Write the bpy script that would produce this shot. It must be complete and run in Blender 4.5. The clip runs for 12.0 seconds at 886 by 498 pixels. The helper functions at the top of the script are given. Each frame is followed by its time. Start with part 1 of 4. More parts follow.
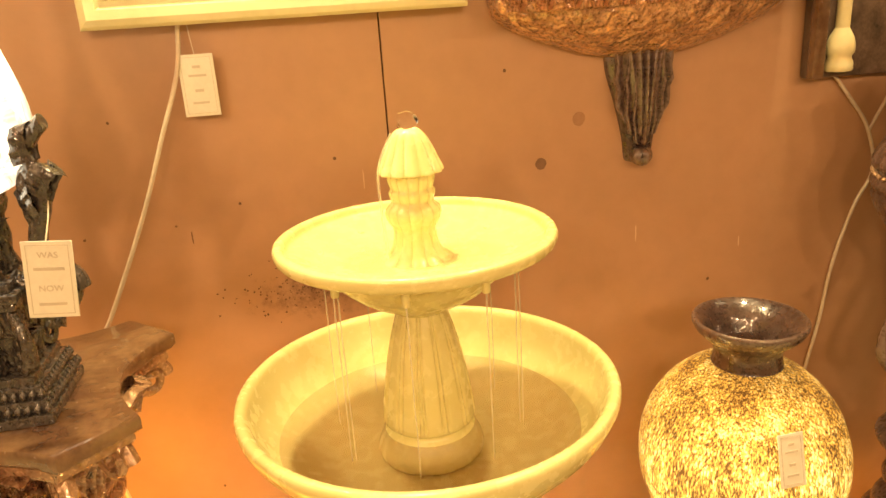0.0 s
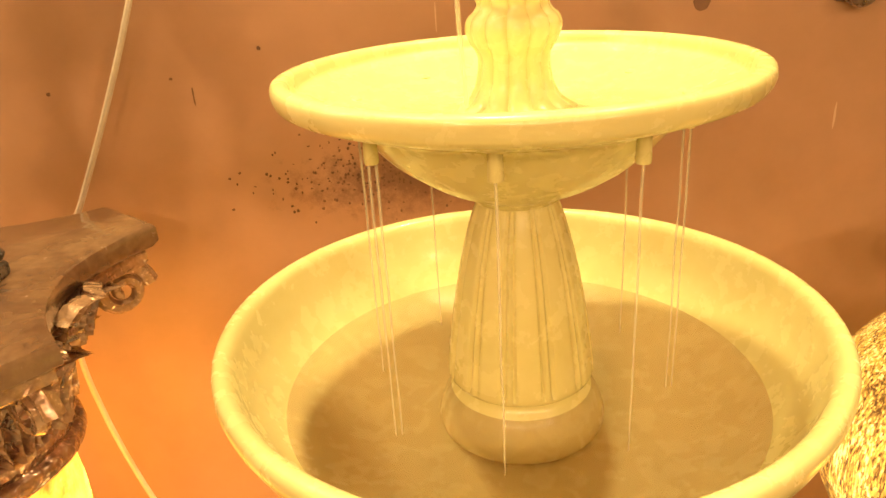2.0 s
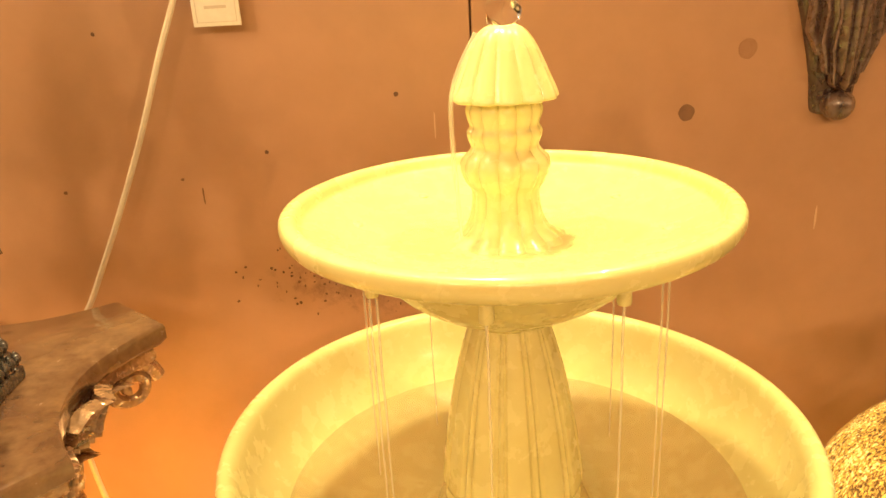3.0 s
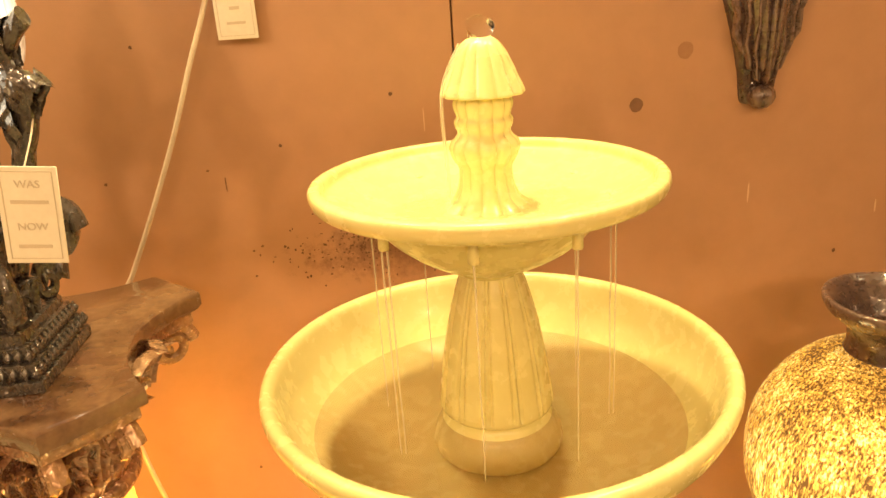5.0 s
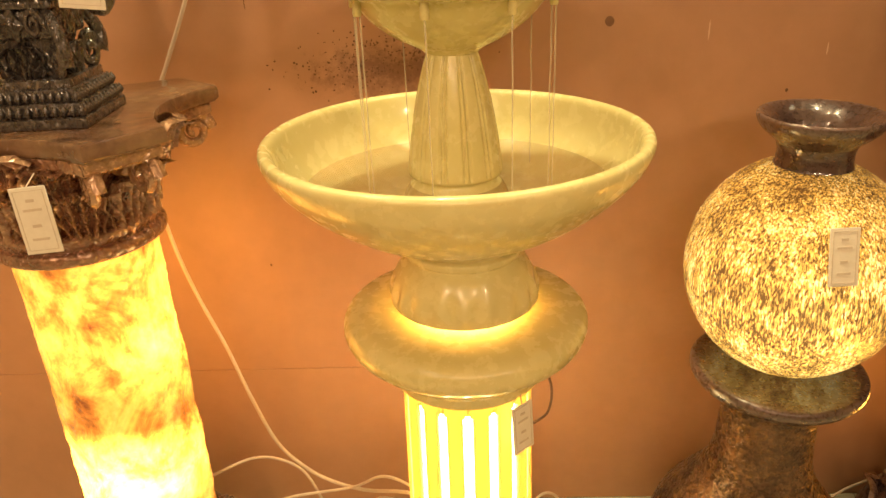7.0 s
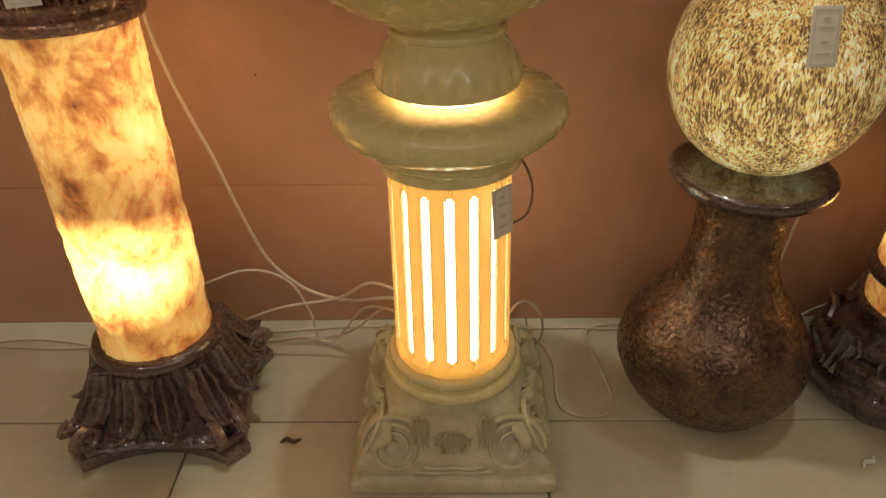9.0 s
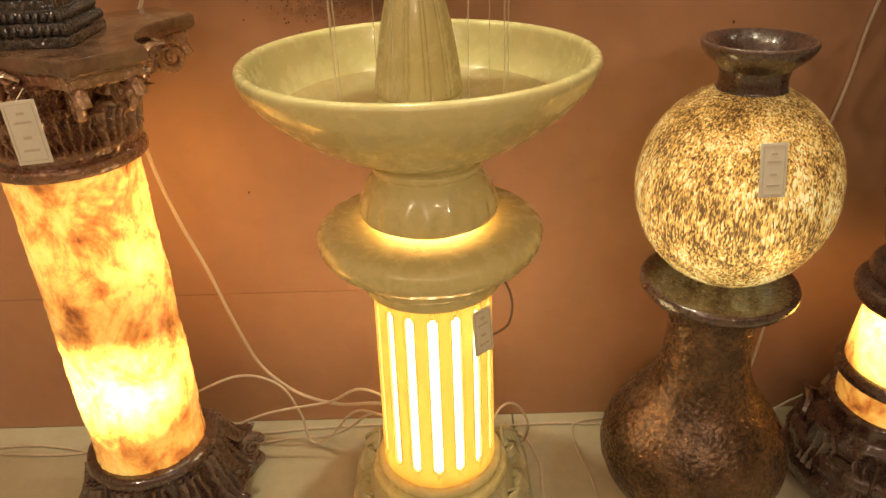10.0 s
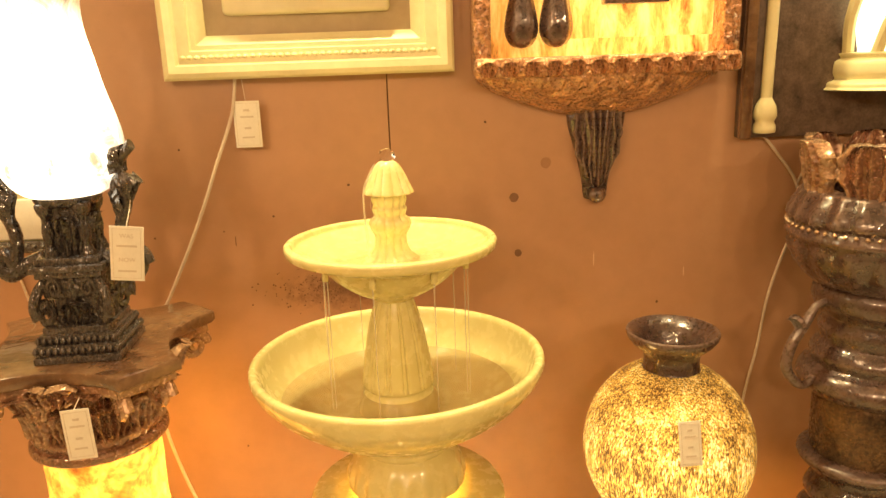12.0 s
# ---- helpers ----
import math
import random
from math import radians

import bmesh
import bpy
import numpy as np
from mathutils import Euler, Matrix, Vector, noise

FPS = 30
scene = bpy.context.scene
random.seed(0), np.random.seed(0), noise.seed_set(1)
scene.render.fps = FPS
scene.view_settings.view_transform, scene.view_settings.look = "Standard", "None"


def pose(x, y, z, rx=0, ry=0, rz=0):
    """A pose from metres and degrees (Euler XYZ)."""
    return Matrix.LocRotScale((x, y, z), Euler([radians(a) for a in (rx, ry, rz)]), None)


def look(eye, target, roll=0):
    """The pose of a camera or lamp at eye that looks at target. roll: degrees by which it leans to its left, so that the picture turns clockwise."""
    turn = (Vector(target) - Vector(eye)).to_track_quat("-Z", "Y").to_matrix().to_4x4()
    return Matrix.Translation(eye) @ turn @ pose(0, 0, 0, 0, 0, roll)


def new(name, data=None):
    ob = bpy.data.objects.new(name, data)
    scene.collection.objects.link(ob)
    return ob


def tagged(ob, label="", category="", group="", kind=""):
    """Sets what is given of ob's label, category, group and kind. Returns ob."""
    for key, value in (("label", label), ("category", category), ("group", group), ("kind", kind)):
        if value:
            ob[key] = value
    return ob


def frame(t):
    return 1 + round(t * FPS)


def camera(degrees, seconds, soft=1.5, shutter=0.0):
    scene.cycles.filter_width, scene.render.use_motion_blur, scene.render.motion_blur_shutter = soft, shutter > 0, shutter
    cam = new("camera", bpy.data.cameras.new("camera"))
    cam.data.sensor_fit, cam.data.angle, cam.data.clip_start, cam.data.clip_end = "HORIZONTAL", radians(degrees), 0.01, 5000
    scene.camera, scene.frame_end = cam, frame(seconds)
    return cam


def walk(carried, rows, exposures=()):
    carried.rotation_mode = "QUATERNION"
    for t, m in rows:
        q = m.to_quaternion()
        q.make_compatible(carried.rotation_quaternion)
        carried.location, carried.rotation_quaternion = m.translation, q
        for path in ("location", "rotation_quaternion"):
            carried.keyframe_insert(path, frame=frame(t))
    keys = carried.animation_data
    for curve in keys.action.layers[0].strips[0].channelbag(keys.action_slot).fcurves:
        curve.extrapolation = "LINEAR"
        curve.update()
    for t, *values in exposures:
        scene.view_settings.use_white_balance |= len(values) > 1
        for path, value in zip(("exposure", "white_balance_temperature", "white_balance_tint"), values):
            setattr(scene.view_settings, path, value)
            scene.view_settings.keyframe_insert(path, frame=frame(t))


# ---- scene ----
cam = camera(63.2, 12.0, soft=1.5)
PATH = [
    (0, (-0.1308, 0.1074, 1.2434), (0.0911, 1.9962, 0.6245), -3.85),
    (0.5, (-0.1415, 0.2731, 1.1314), (-0.0463, 2.1542, 0.4589), -0.99),
    (1, (-0.1324, 0.3693, 1.0819), (-0.1168, 2.2122, 0.3049), -2.39),
    (1.5, (-0.1260, 0.3928, 1.0747), (-0.1235, 2.2307, 0.2860), -3.37),
    (2, (-0.1228, 0.4007, 1.0904), (-0.1294, 2.2389, 0.3024), -3.70),
    (2.5, (-0.1224, 0.4030, 1.1290), (-0.1222, 2.2647, 0.3980), -3.41),
    (3, (-0.1164, 0.3914, 1.1510), (-0.1166, 2.2765, 0.4830), -3.13),
    (3.2, (-0.1184, 0.3874, 1.1609), (-0.1208, 2.2806, 0.5162), -3.60),
    (4.8, (-0.1299, 0.2752, 1.1699), (-0.0967, 2.1648, 0.5155), -3.72),
    (5, (-0.1307, 0.2551, 1.1660), (-0.0777, 2.1400, 0.4994), -3.97),
    (5.5, (-0.1182, 0.2029, 1.1645), (0.0116, 2.0689, 0.4565), -3.93),
    (6, (-0.1056, 0.1421, 1.1411), (0.0665, 1.9874, 0.3892), -4.35),
    (6.5, (-0.0915, 0.1060, 1.0950), (0.0190, 1.9421, 0.3099), -2.93),
    (7, (-0.0584, 0.0605, 1.0560), (-0.1267, 1.8769, 0.2218), -2.46),
    (7.5, (-0.0532, 0.0283, 1.0060), (-0.0980, 1.8013, 0.0816), -2.51),
    (9.3, (-0.0493, -0.0237, 0.9369), (-0.0899, 1.6521, -0.1540), -1.18),
    (9.5, (-0.0440, -0.0225, 0.9700), (-0.0795, 1.6750, -0.0870), -1.02),
    (10, (-0.0359, -0.0302, 1.0354), (-0.0566, 1.7359, 0.0971), -2.06),
    (10.5, (-0.0306, -0.0613, 1.1017), (-0.0367, 1.7648, 0.2859), -0.62),
    (11, (-0.0272, -0.1111, 1.1708), (-0.0418, 1.7657, 0.4800), -1.51),
    (11.5, (-0.0394, -0.1462, 1.2195), (-0.0361, 1.7614, 0.6184), -1.99),
    (12, (-0.0192, -0.1708, 1.2596), (0.0298, 1.7678, 0.7704), -2.03),
]
EXPOSURES = [(0, 0.85, 6200, 10), (5.5, 0.85, 6200, 10), (6.5, 0.63, 5900, 10), (7.5, 0.3, 5400, 10), (9.4, -0.80, 4100, 10), (10.0, -0.08, 4900, 10), (10.6, 0.33, 5450, 10), (12, 0.65, 6150, 10)]
walk(cam, [(t, look(eye, target, roll)) for t, eye, target, roll in PATH], EXPOSURES)

# ---- world and lights ----
world = bpy.data.worlds.new("shop_air")
scene.world = world
world.use_nodes = True
world.node_tree.nodes["Background"].inputs[0].default_value = (1.0, 0.75, 0.45, 1)
world.node_tree.nodes["Background"].inputs[1].default_value = 0.02


def area_lamp(name, place, target, size, watts, colour):
    data = bpy.data.lights.new(name, "AREA")
    data.shape, data.size, data.energy, data.color = "DISK", size, watts, colour
    ob = new(name, data)
    ob.matrix_world = look(place, target)
    return ob


WARM = (1.0, 0.61, 0.29)
SPOTLIGHT = (1.0, 0.76, 0.36)
# added fill lights, unseen, to brighten the wall and the goods' fronts
for x, y, watts in ((-1.30, -1.4, 7.5), (-0.45, -1.7, 7), (0.15, -2.3, 7.5), (0.75, -1.7, 5.5), (1.50, -1.3, 6), (-0.95, -0.3, 2.5)):
    area_lamp("unseen_front_fill", (x, y, 2.05), (x * 0.4, 1.0, 0.80), 0.16, watts, WARM)
# small spots close to the wall, straight over the goods
for x, y, watts in ((-0.17, 1.02, 19), (-0.86, 0.98, 9), (0.60, 0.98, 10)):
    area_lamp("ceiling_spot", (x, y, 2.50), (x, y - 0.02, 0.0), 0.07, watts, SPOTLIGHT)


# ---- materials ----
def material(name):
    m = bpy.data.materials.new(name)
    m.use_nodes = True
    nt = m.node_tree
    return m, nt, nt.nodes["Principled BSDF"]


def ramp(nt, fac, stops):
    r = nt.nodes.new("ShaderNodeValToRGB")
    els = r.color_ramp.elements
    while len(els) < len(stops):
        els.new(0.5)
    for e, (p, c) in zip(els, stops):
        e.position, e.color = p, (*c, 1)
    nt.links.new(fac, r.inputs[0])
    return r.outputs[0]


def coords(nt, stretch=(1, 1, 1)):
    c = nt.nodes.new("ShaderNodeTexCoord")
    mp = nt.nodes.new("ShaderNodeMapping")
    mp.inputs["Scale"].default_value = stretch
    nt.links.new(c.outputs["Object"], mp.inputs[0])
    return mp.outputs[0]


def noise_tex(nt, vec, scale, detail=6, rough=0.6, distort=0.0):
    n = nt.nodes.new("ShaderNodeTexNoise")
    n.inputs["Scale"].default_value, n.inputs["Detail"].default_value = scale, detail
    n.inputs["Roughness"].default_value, n.inputs["Distortion"].default_value = rough, distort
    nt.links.new(vec, n.inputs["Vector"])
    return n.outputs["Fac"]


def bump(nt, bsdf, height, strength, distance):
    b = nt.nodes.new("ShaderNodeBump")
    b.inputs["Strength"].default_value, b.inputs["Distance"].default_value = strength, distance
    nt.links.new(height, b.inputs["Height"])
    nt.links.new(b.outputs[0], bsdf.inputs["Normal"])
    nt.links.new(b.outputs[0], bsdf.inputs["Coat Normal"])


def math_node(nt, op, a, b=None, c=None):
    n = nt.nodes.new("ShaderNodeMath")
    n.operation = op
    for k, v in enumerate((a, b, c)):
        if v is None:
            continue
        if isinstance(v, (int, float)):
            n.inputs[k].default_value = v
        else:
            nt.links.new(v, n.inputs[k])
    return n.outputs[0]


def mix_colour(nt, fac, a, b):
    n = nt.nodes.new("ShaderNodeMix")
    n.data_type = "RGBA"
    nt.links.new(fac, n.inputs[0])
    for k, v in ((6, a), (7, b)):
        if isinstance(v, tuple):
            n.inputs[k].default_value = (*v, 1)
        else:
            nt.links.new(v, n.inputs[k])
    return n.outputs[2]


def plain(name, dark, light, scale, rough, metal=0.0, bumps=0.2, depth=0.002, stretch=(1, 1, 1), fine=6, coat=0.0, ridge_light=None, lumps=0.0):
    """A surface with variation at two scales, a fine relief and an uneven gloss."""
    m, nt, b = material(name)
    v = coords(nt, stretch)
    big, small = noise_tex(nt, v, scale), noise_tex(nt, v, scale * fine, 4)
    both = math_node(nt, "ADD", math_node(nt, "MULTIPLY", big, 0.65), math_node(nt, "MULTIPLY", small, 0.35))
    colour = ramp(nt, both, [(0.32, dark), (0.66, light)])
    # convex ridges painted paler, standing in for highlights on the edges
    if ridge_light:
        ridge_mask = math_node(nt, "MULTIPLY_ADD", nt.nodes.new("ShaderNodeNewGeometry").outputs["Pointiness"], 14.0, -7.12)
        ridge_mask = math_node(nt, "MULTIPLY", math_node(nt, "MINIMUM", math_node(nt, "MAXIMUM", ridge_mask, 0.0), 1.0), math_node(nt, "MULTIPLY_ADD", small, 1.1, 0.1))
        colour = mix_colour(nt, ridge_mask, colour, ridge_light)
    nt.links.new(colour, b.inputs["Base Color"])
    nt.links.new(math_node(nt, "MULTIPLY_ADD", small, 0.25, rough - 0.12), b.inputs["Roughness"])
    b.inputs["Metallic"].default_value = metal
    b.inputs["Coat Weight"].default_value = coat
    b.inputs["Coat Roughness"].default_value = 0.07
    b.inputs["Coat IOR"].default_value = 1.65 if coat > 0.85 else 1.5
    bump(nt, b, noise_tex(nt, v, lumps, 1.0, 0.4, 0.6) if lumps else both, bumps, depth)
    return m


def wall_material():
    """Tan paint with a mould stain above the basin."""
    m = plain("wall_paint", (0.40, 0.232, 0.130), (0.48, 0.280, 0.160), 2.2, 0.46, bumps=0.12, depth=0.002, fine=14)
    nt = m.node_tree
    b = nt.nodes["Principled BSDF"]
    clean = b.inputs["Base Color"].links[0].from_socket
    c = nt.nodes.new("ShaderNodeTexCoord")
    mp = nt.nodes.new("ShaderNodeMapping")
    mp.inputs["Location"].default_value = (0.165, 0, -0.850)
    nt.links.new(c.outputs["Object"], mp.inputs[0])
    sc = nt.nodes.new("ShaderNodeVectorMath")
    sc.operation = "MULTIPLY"
    sc.inputs[1].default_value = (8.0, 0.0, 24.0)
    nt.links.new(mp.outputs[0], sc.inputs[0])
    ln = nt.nodes.new("ShaderNodeVectorMath")
    ln.operation = "LENGTH"
    nt.links.new(sc.outputs[0], ln.inputs[0])
    n = noise_tex(nt, coords(nt), 60, 6, 0.75)
    f = math_node(nt, "SUBTRACT", math_node(nt, "MULTIPLY_ADD", n, 2.4, -0.15), ln.outputs[1])
    f = math_node(nt, "MULTIPLY", math_node(nt, "MAXIMUM", math_node(nt, "MINIMUM", f, 0.8), 0.0), 0.8)
    nt.links.new(mix_colour(nt, f, clean, (0.10, 0.040, 0.028)), b.inputs["Base Color"])
    return m


WALL = wall_material()
JOINT = plain("joint_shadow_gap", (0.09, 0.05, 0.032), (0.14, 0.08, 0.05), 8, 0.8)
TILE = plain("floor_tile", (0.42, 0.395, 0.275), (0.54, 0.50, 0.355), 5, 0.38, bumps=0.08, fine=10)
GROUT = plain("grout", (0.16, 0.14, 0.10), (0.24, 0.21, 0.16), 30, 0.9)
CEILING = plain("ceiling_paint", (0.70, 0.64, 0.54), (0.76, 0.70, 0.60), 3, 0.8)
SHOPWALL = plain("far_wall_paint", (0.50, 0.40, 0.28), (0.60, 0.49, 0.35), 2, 0.7)
RESIN = plain("cream_marble_resin", (0.665, 0.605, 0.245), (0.75, 0.695, 0.32), 8, 0.26, bumps=0.05, depth=0.0015, coat=0.35)
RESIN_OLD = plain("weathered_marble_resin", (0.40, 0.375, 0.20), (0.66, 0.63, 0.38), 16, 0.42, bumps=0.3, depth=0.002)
BRONZE = plain("dark_bronze_resin", (0.026, 0.015, 0.013), (0.092, 0.052, 0.042), 24, 0.28, 0.10, bumps=0.32, depth=0.005, coat=1.0, ridge_light=(0.22, 0.15, 0.12), lumps=55)
GILT = plain("antique_bronze_gilt", (0.060, 0.026, 0.020), (0.38, 0.18, 0.095), 30, 0.24, 0.4, bumps=0.9, depth=0.006, coat=1.0, ridge_light=(0.55, 0.36, 0.20), lumps=80)
NICHEGILT = plain("bright_antique_gilt", (0.12, 0.045, 0.022), (0.80, 0.44, 0.20), 36, 0.28, 0.4, bumps=1.0, depth=0.010, coat=1.0, lumps=70)
STONE = plain("brown_marbled_resin", (0.060, 0.023, 0.015), (0.23, 0.135, 0.065), 12, 0.22, 0.1, bumps=0.4, depth=0.005, coat=0.9, lumps=40)
BLACKENED = plain("blackened_metal", (0.010, 0.008, 0.008), (0.036, 0.028, 0.025), 34, 0.28, 0.1, bumps=0.9, depth=0.006, coat=1.0, ridge_light=(0.07, 0.06, 0.052), lumps=85)
CABLE = plain("white_cable", (0.54, 0.45, 0.34), (0.66, 0.57, 0.44), 40, 0.45)
DARKCABLE = plain("brown_cable", (0.05, 0.022, 0.012), (0.09, 0.04, 0.02), 40, 0.45)
CARD = plain("white_card", (0.70, 0.68, 0.58), (0.80, 0.78, 0.68), 30, 0.6, bumps=0.05)
INK = plain("grey_ink", (0.54, 0.49, 0.39), (0.62, 0.56, 0.45), 60, 0.7)
CREAMFRAME = plain("cream_painted_wood", (0.66, 0.61, 0.33), (0.76, 0.71, 0.42), 14, 0.40, bumps=0.15)
CANVAS = plain("pale_canvas", (0.60, 0.55, 0.33), (0.72, 0.67, 0.43), 6, 0.6)
MOUNT = plain("tan_mount_board", (0.36, 0.28, 0.17), (0.44, 0.35, 0.22), 12, 0.7)
SLATE = plain("dark_stone_panel", (0.035, 0.024, 0.018), (0.16, 0.11, 0.08), 34, 0.45, bumps=0.5, depth=0.003)
VASE = plain("speckled_bronze_glaze", (0.034, 0.023, 0.019), (0.25, 0.155, 0.080), 18, 0.27, 0.6, bumps=0.55, depth=0.005, fine=7, lumps=130)
DEBRIS = plain("dry_debris", (0.06, 0.045, 0.03), (0.12, 0.09, 0.06), 60, 0.8)
BOTTLE = plain("dark_plastic", (0.012, 0.014, 0.018), (0.03, 0.03, 0.035), 20, 0.35)


def water_material():
    m, nt, b = material("water_clear")
    b.inputs["Base Color"].default_value = (1, 1, 1, 1)
    b.inputs["Roughness"].default_value = 0.02
    b.inputs["IOR"].default_value = 1.33
    b.inputs["Transmission Weight"].default_value = 1.0
    bump(nt, b, noise_tex(nt, coords(nt), 26, 2), 0.08, 0.002)
    return m


def film_material(name, colour, alpha):
    m, nt, b = material(name)
    b.inputs["Base Color"].default_value = (*colour, 1)
    b.inputs["Roughness"].default_value = 0.04
    b.inputs["IOR"].default_value = 1.33
    b.inputs["Alpha"].default_value = alpha
    bump(nt, b, noise_tex(nt, coords(nt), 30, 2), 0.05, 0.002)
    return m


WATER = water_material()
# murky water; its brown also carries part of the upper bowl's shadow
FILM = film_material("shaded_water_film", (0.40, 0.215, 0.075), 0.44)
THINFILM = film_material("water_thin_film", (0.55, 0.46, 0.24), 0.16)
THREAD = film_material("water_thread", (0.85, 0.80, 0.60), 0.34)


def glow(name, colour, strength):
    m, nt, b = material(name)
    b.inputs["Base Color"].default_value = (*colour, 1)
    b.inputs["Emission Color"].default_value = (*colour, 1)
    b.inputs["Emission Strength"].default_value = strength
    return m


TUBE = glow("lamp_diffuser_warm", (1.0, 0.76, 0.32), 9.0)
LEDRING = glow("light_ring_warm", (1.0, 0.52, 0.11), 12.0)


def backlit_resin():
    """Thin cream resin that lets the lamp inside shine through."""
    m, nt, b = material("thin_cream_resin")
    b.inputs["Base Color"].default_value = (0.74, 0.62, 0.34, 1)
    b.inputs["Roughness"].default_value = 0.35
    tr = nt.nodes.new("ShaderNodeBsdfTranslucent")
    tr.inputs[0].default_value = (0.90, 0.68, 0.18, 1)
    mx = nt.nodes.new("ShaderNodeMixShader")
    mx.inputs[0].default_value = 0.42
    nt.links.new(b.outputs[0], mx.inputs[1])
    nt.links.new(tr.outputs[0], mx.inputs[2])
    nt.links.new(mx.outputs[0], nt.nodes["Material Output"].inputs[0])
    return m


THIN = backlit_resin()


def near_glow_centre(nt, place, reach):
    """1 beside the centre of a lamp's glow, falling to 0 at reach."""
    c = nt.nodes.new("ShaderNodeTexCoord")
    d = nt.nodes.new("ShaderNodeVectorMath")
    d.operation = "DISTANCE"
    nt.links.new(c.outputs["Object"], d.inputs[0])
    d.inputs[1].default_value = place
    n = nt.nodes.new("ShaderNodeMapRange")
    n.inputs[1].default_value, n.inputs[2].default_value = reach, 0.07
    n.inputs[3].default_value, n.inputs[4].default_value = 0.0, 1.0
    nt.links.new(d.outputs[1], n.inputs[0])
    return n.outputs[0]


def onyx_material():
    m, nt, b = material("lit_honey_onyx")
    v = coords(nt, (1, 1, 0.8))
    veins = noise_tex(nt, v, 13, 8, 0.66, 0.5)
    fine = noise_tex(nt, v, 34, 6, 0.6, 0.6)
    both = math_node(nt, "ADD", math_node(nt, "MULTIPLY", veins, 0.75), math_node(nt, "MULTIPLY", fine, 0.25))
    col = ramp(nt, both, [(0.36, (0.20, 0.040, 0.004)), (0.45, (0.58, 0.175, 0.012)), (0.53, (0.95, 0.40, 0.035)), (0.66, (1.0, 0.56, 0.085))])
    nt.links.new(col, b.inputs["Base Color"])
    nt.links.new(col, b.inputs["Emission Color"])
    hot = near_glow_centre(nt, (-0.01, -0.025, 0.340), 0.125)
    # no bulb here: extra glow added at the back to brighten the wall
    back_boost = near_glow_centre(nt, (0.02, 0.08, 0.60), 0.20)
    s = math_node(nt, "MULTIPLY_ADD", math_node(nt, "POWER", hot, 1.4), 12.0, 0.85)
    s = math_node(nt, "MULTIPLY_ADD", back_boost, 4.0, s)
    # relief shading put into the emission: creases dimmer, ridges brighter
    thin = math_node(nt, "MULTIPLY_ADD", nt.nodes.new("ShaderNodeNewGeometry").outputs["Pointiness"], 7.0, -2.5)
    s = math_node(nt, "MULTIPLY", s, math_node(nt, "MINIMUM", math_node(nt, "MAXIMUM", thin, 0.35), 1.7))
    nt.links.new(s, b.inputs["Emission Strength"])
    b.inputs["Roughness"].default_value = 0.25
    b.inputs["Coat Weight"].default_value = 1.0
    bump(nt, b, both, 1.0, 0.010)
    return m


def crackle_material(name, low, high, bulb):
    m, nt, b = material(name)
    v = coords(nt, (1, 1, 0.22))
    vo = nt.nodes.new("ShaderNodeTexVoronoi")
    vo.feature = "F1"
    vo.inputs["Scale"].default_value = 640
    nt.links.new(v, vo.inputs["Vector"])
    cloud = noise_tex(nt, coords(nt, (1, 1, 0.6)), 24, 5, 0.65)
    streak = noise_tex(nt, coords(nt, (1, 1, 0.20)), 260, 4, 0.75)
    chip = nt.nodes.new("ShaderNodeSeparateColor")
    nt.links.new(vo.outputs["Color"], chip.inputs[0])
    f = math_node(nt, "ADD", math_node(nt, "MULTIPLY", chip.outputs[0], 0.34), math_node(nt, "ADD", math_node(nt, "MULTIPLY_ADD", cloud, 0.90, -0.31), math_node(nt, "MULTIPLY", streak, 0.85)))
    col = ramp(nt, f, [(0.60, (0.13, 0.058, 0.012)), (0.74, (0.52, 0.27, 0.040)), (0.86, (0.90, 0.50, 0.065)), (0.98, (1.0, 0.80, 0.30))])
    nt.links.new(col, b.inputs["Base Color"])
    nt.links.new(col, b.inputs["Emission Color"])
    s = math_node(nt, "MULTIPLY_ADD", near_glow_centre(nt, bulb, 0.20), high, low)
    nt.links.new(s, b.inputs["Emission Strength"])
    b.inputs["Roughness"].default_value = 0.2
    b.inputs["Coat Weight"].default_value = 0.5
    b.inputs["Coat Roughness"].default_value = 0.06
    bump(nt, b, streak, 1.0, 0.006)
    return m


ONYX = onyx_material()
CRACKLE = crackle_material("lit_crackle_glass", 0.40, 1.0, (-0.06, -0.11, 0.105))
AMBER = ONYX


def shade_material():
    m, nt, b = material("lit_smoked_glass")
    n = noise_tex(nt, coords(nt), 16, 5, 0.65, 0.8)
    c = ramp(nt, n, [(0.34, (0.20, 0.14, 0.075)), (0.58, (1.0, 0.86, 0.60))])
    nt.links.new(c, b.inputs["Base Color"])
    nt.links.new(c, b.inputs["Emission Color"])
    nt.links.new(math_node(nt, "MULTIPLY_ADD", math_node(nt, "POWER", near_glow_centre(nt, (0.0, -0.04, 0.300), 0.145), 1.7), 10.0, 0.18), b.inputs["Emission Strength"])
    b.inputs["Roughness"].default_value = 0.2
    return m


SHADE = shade_material()


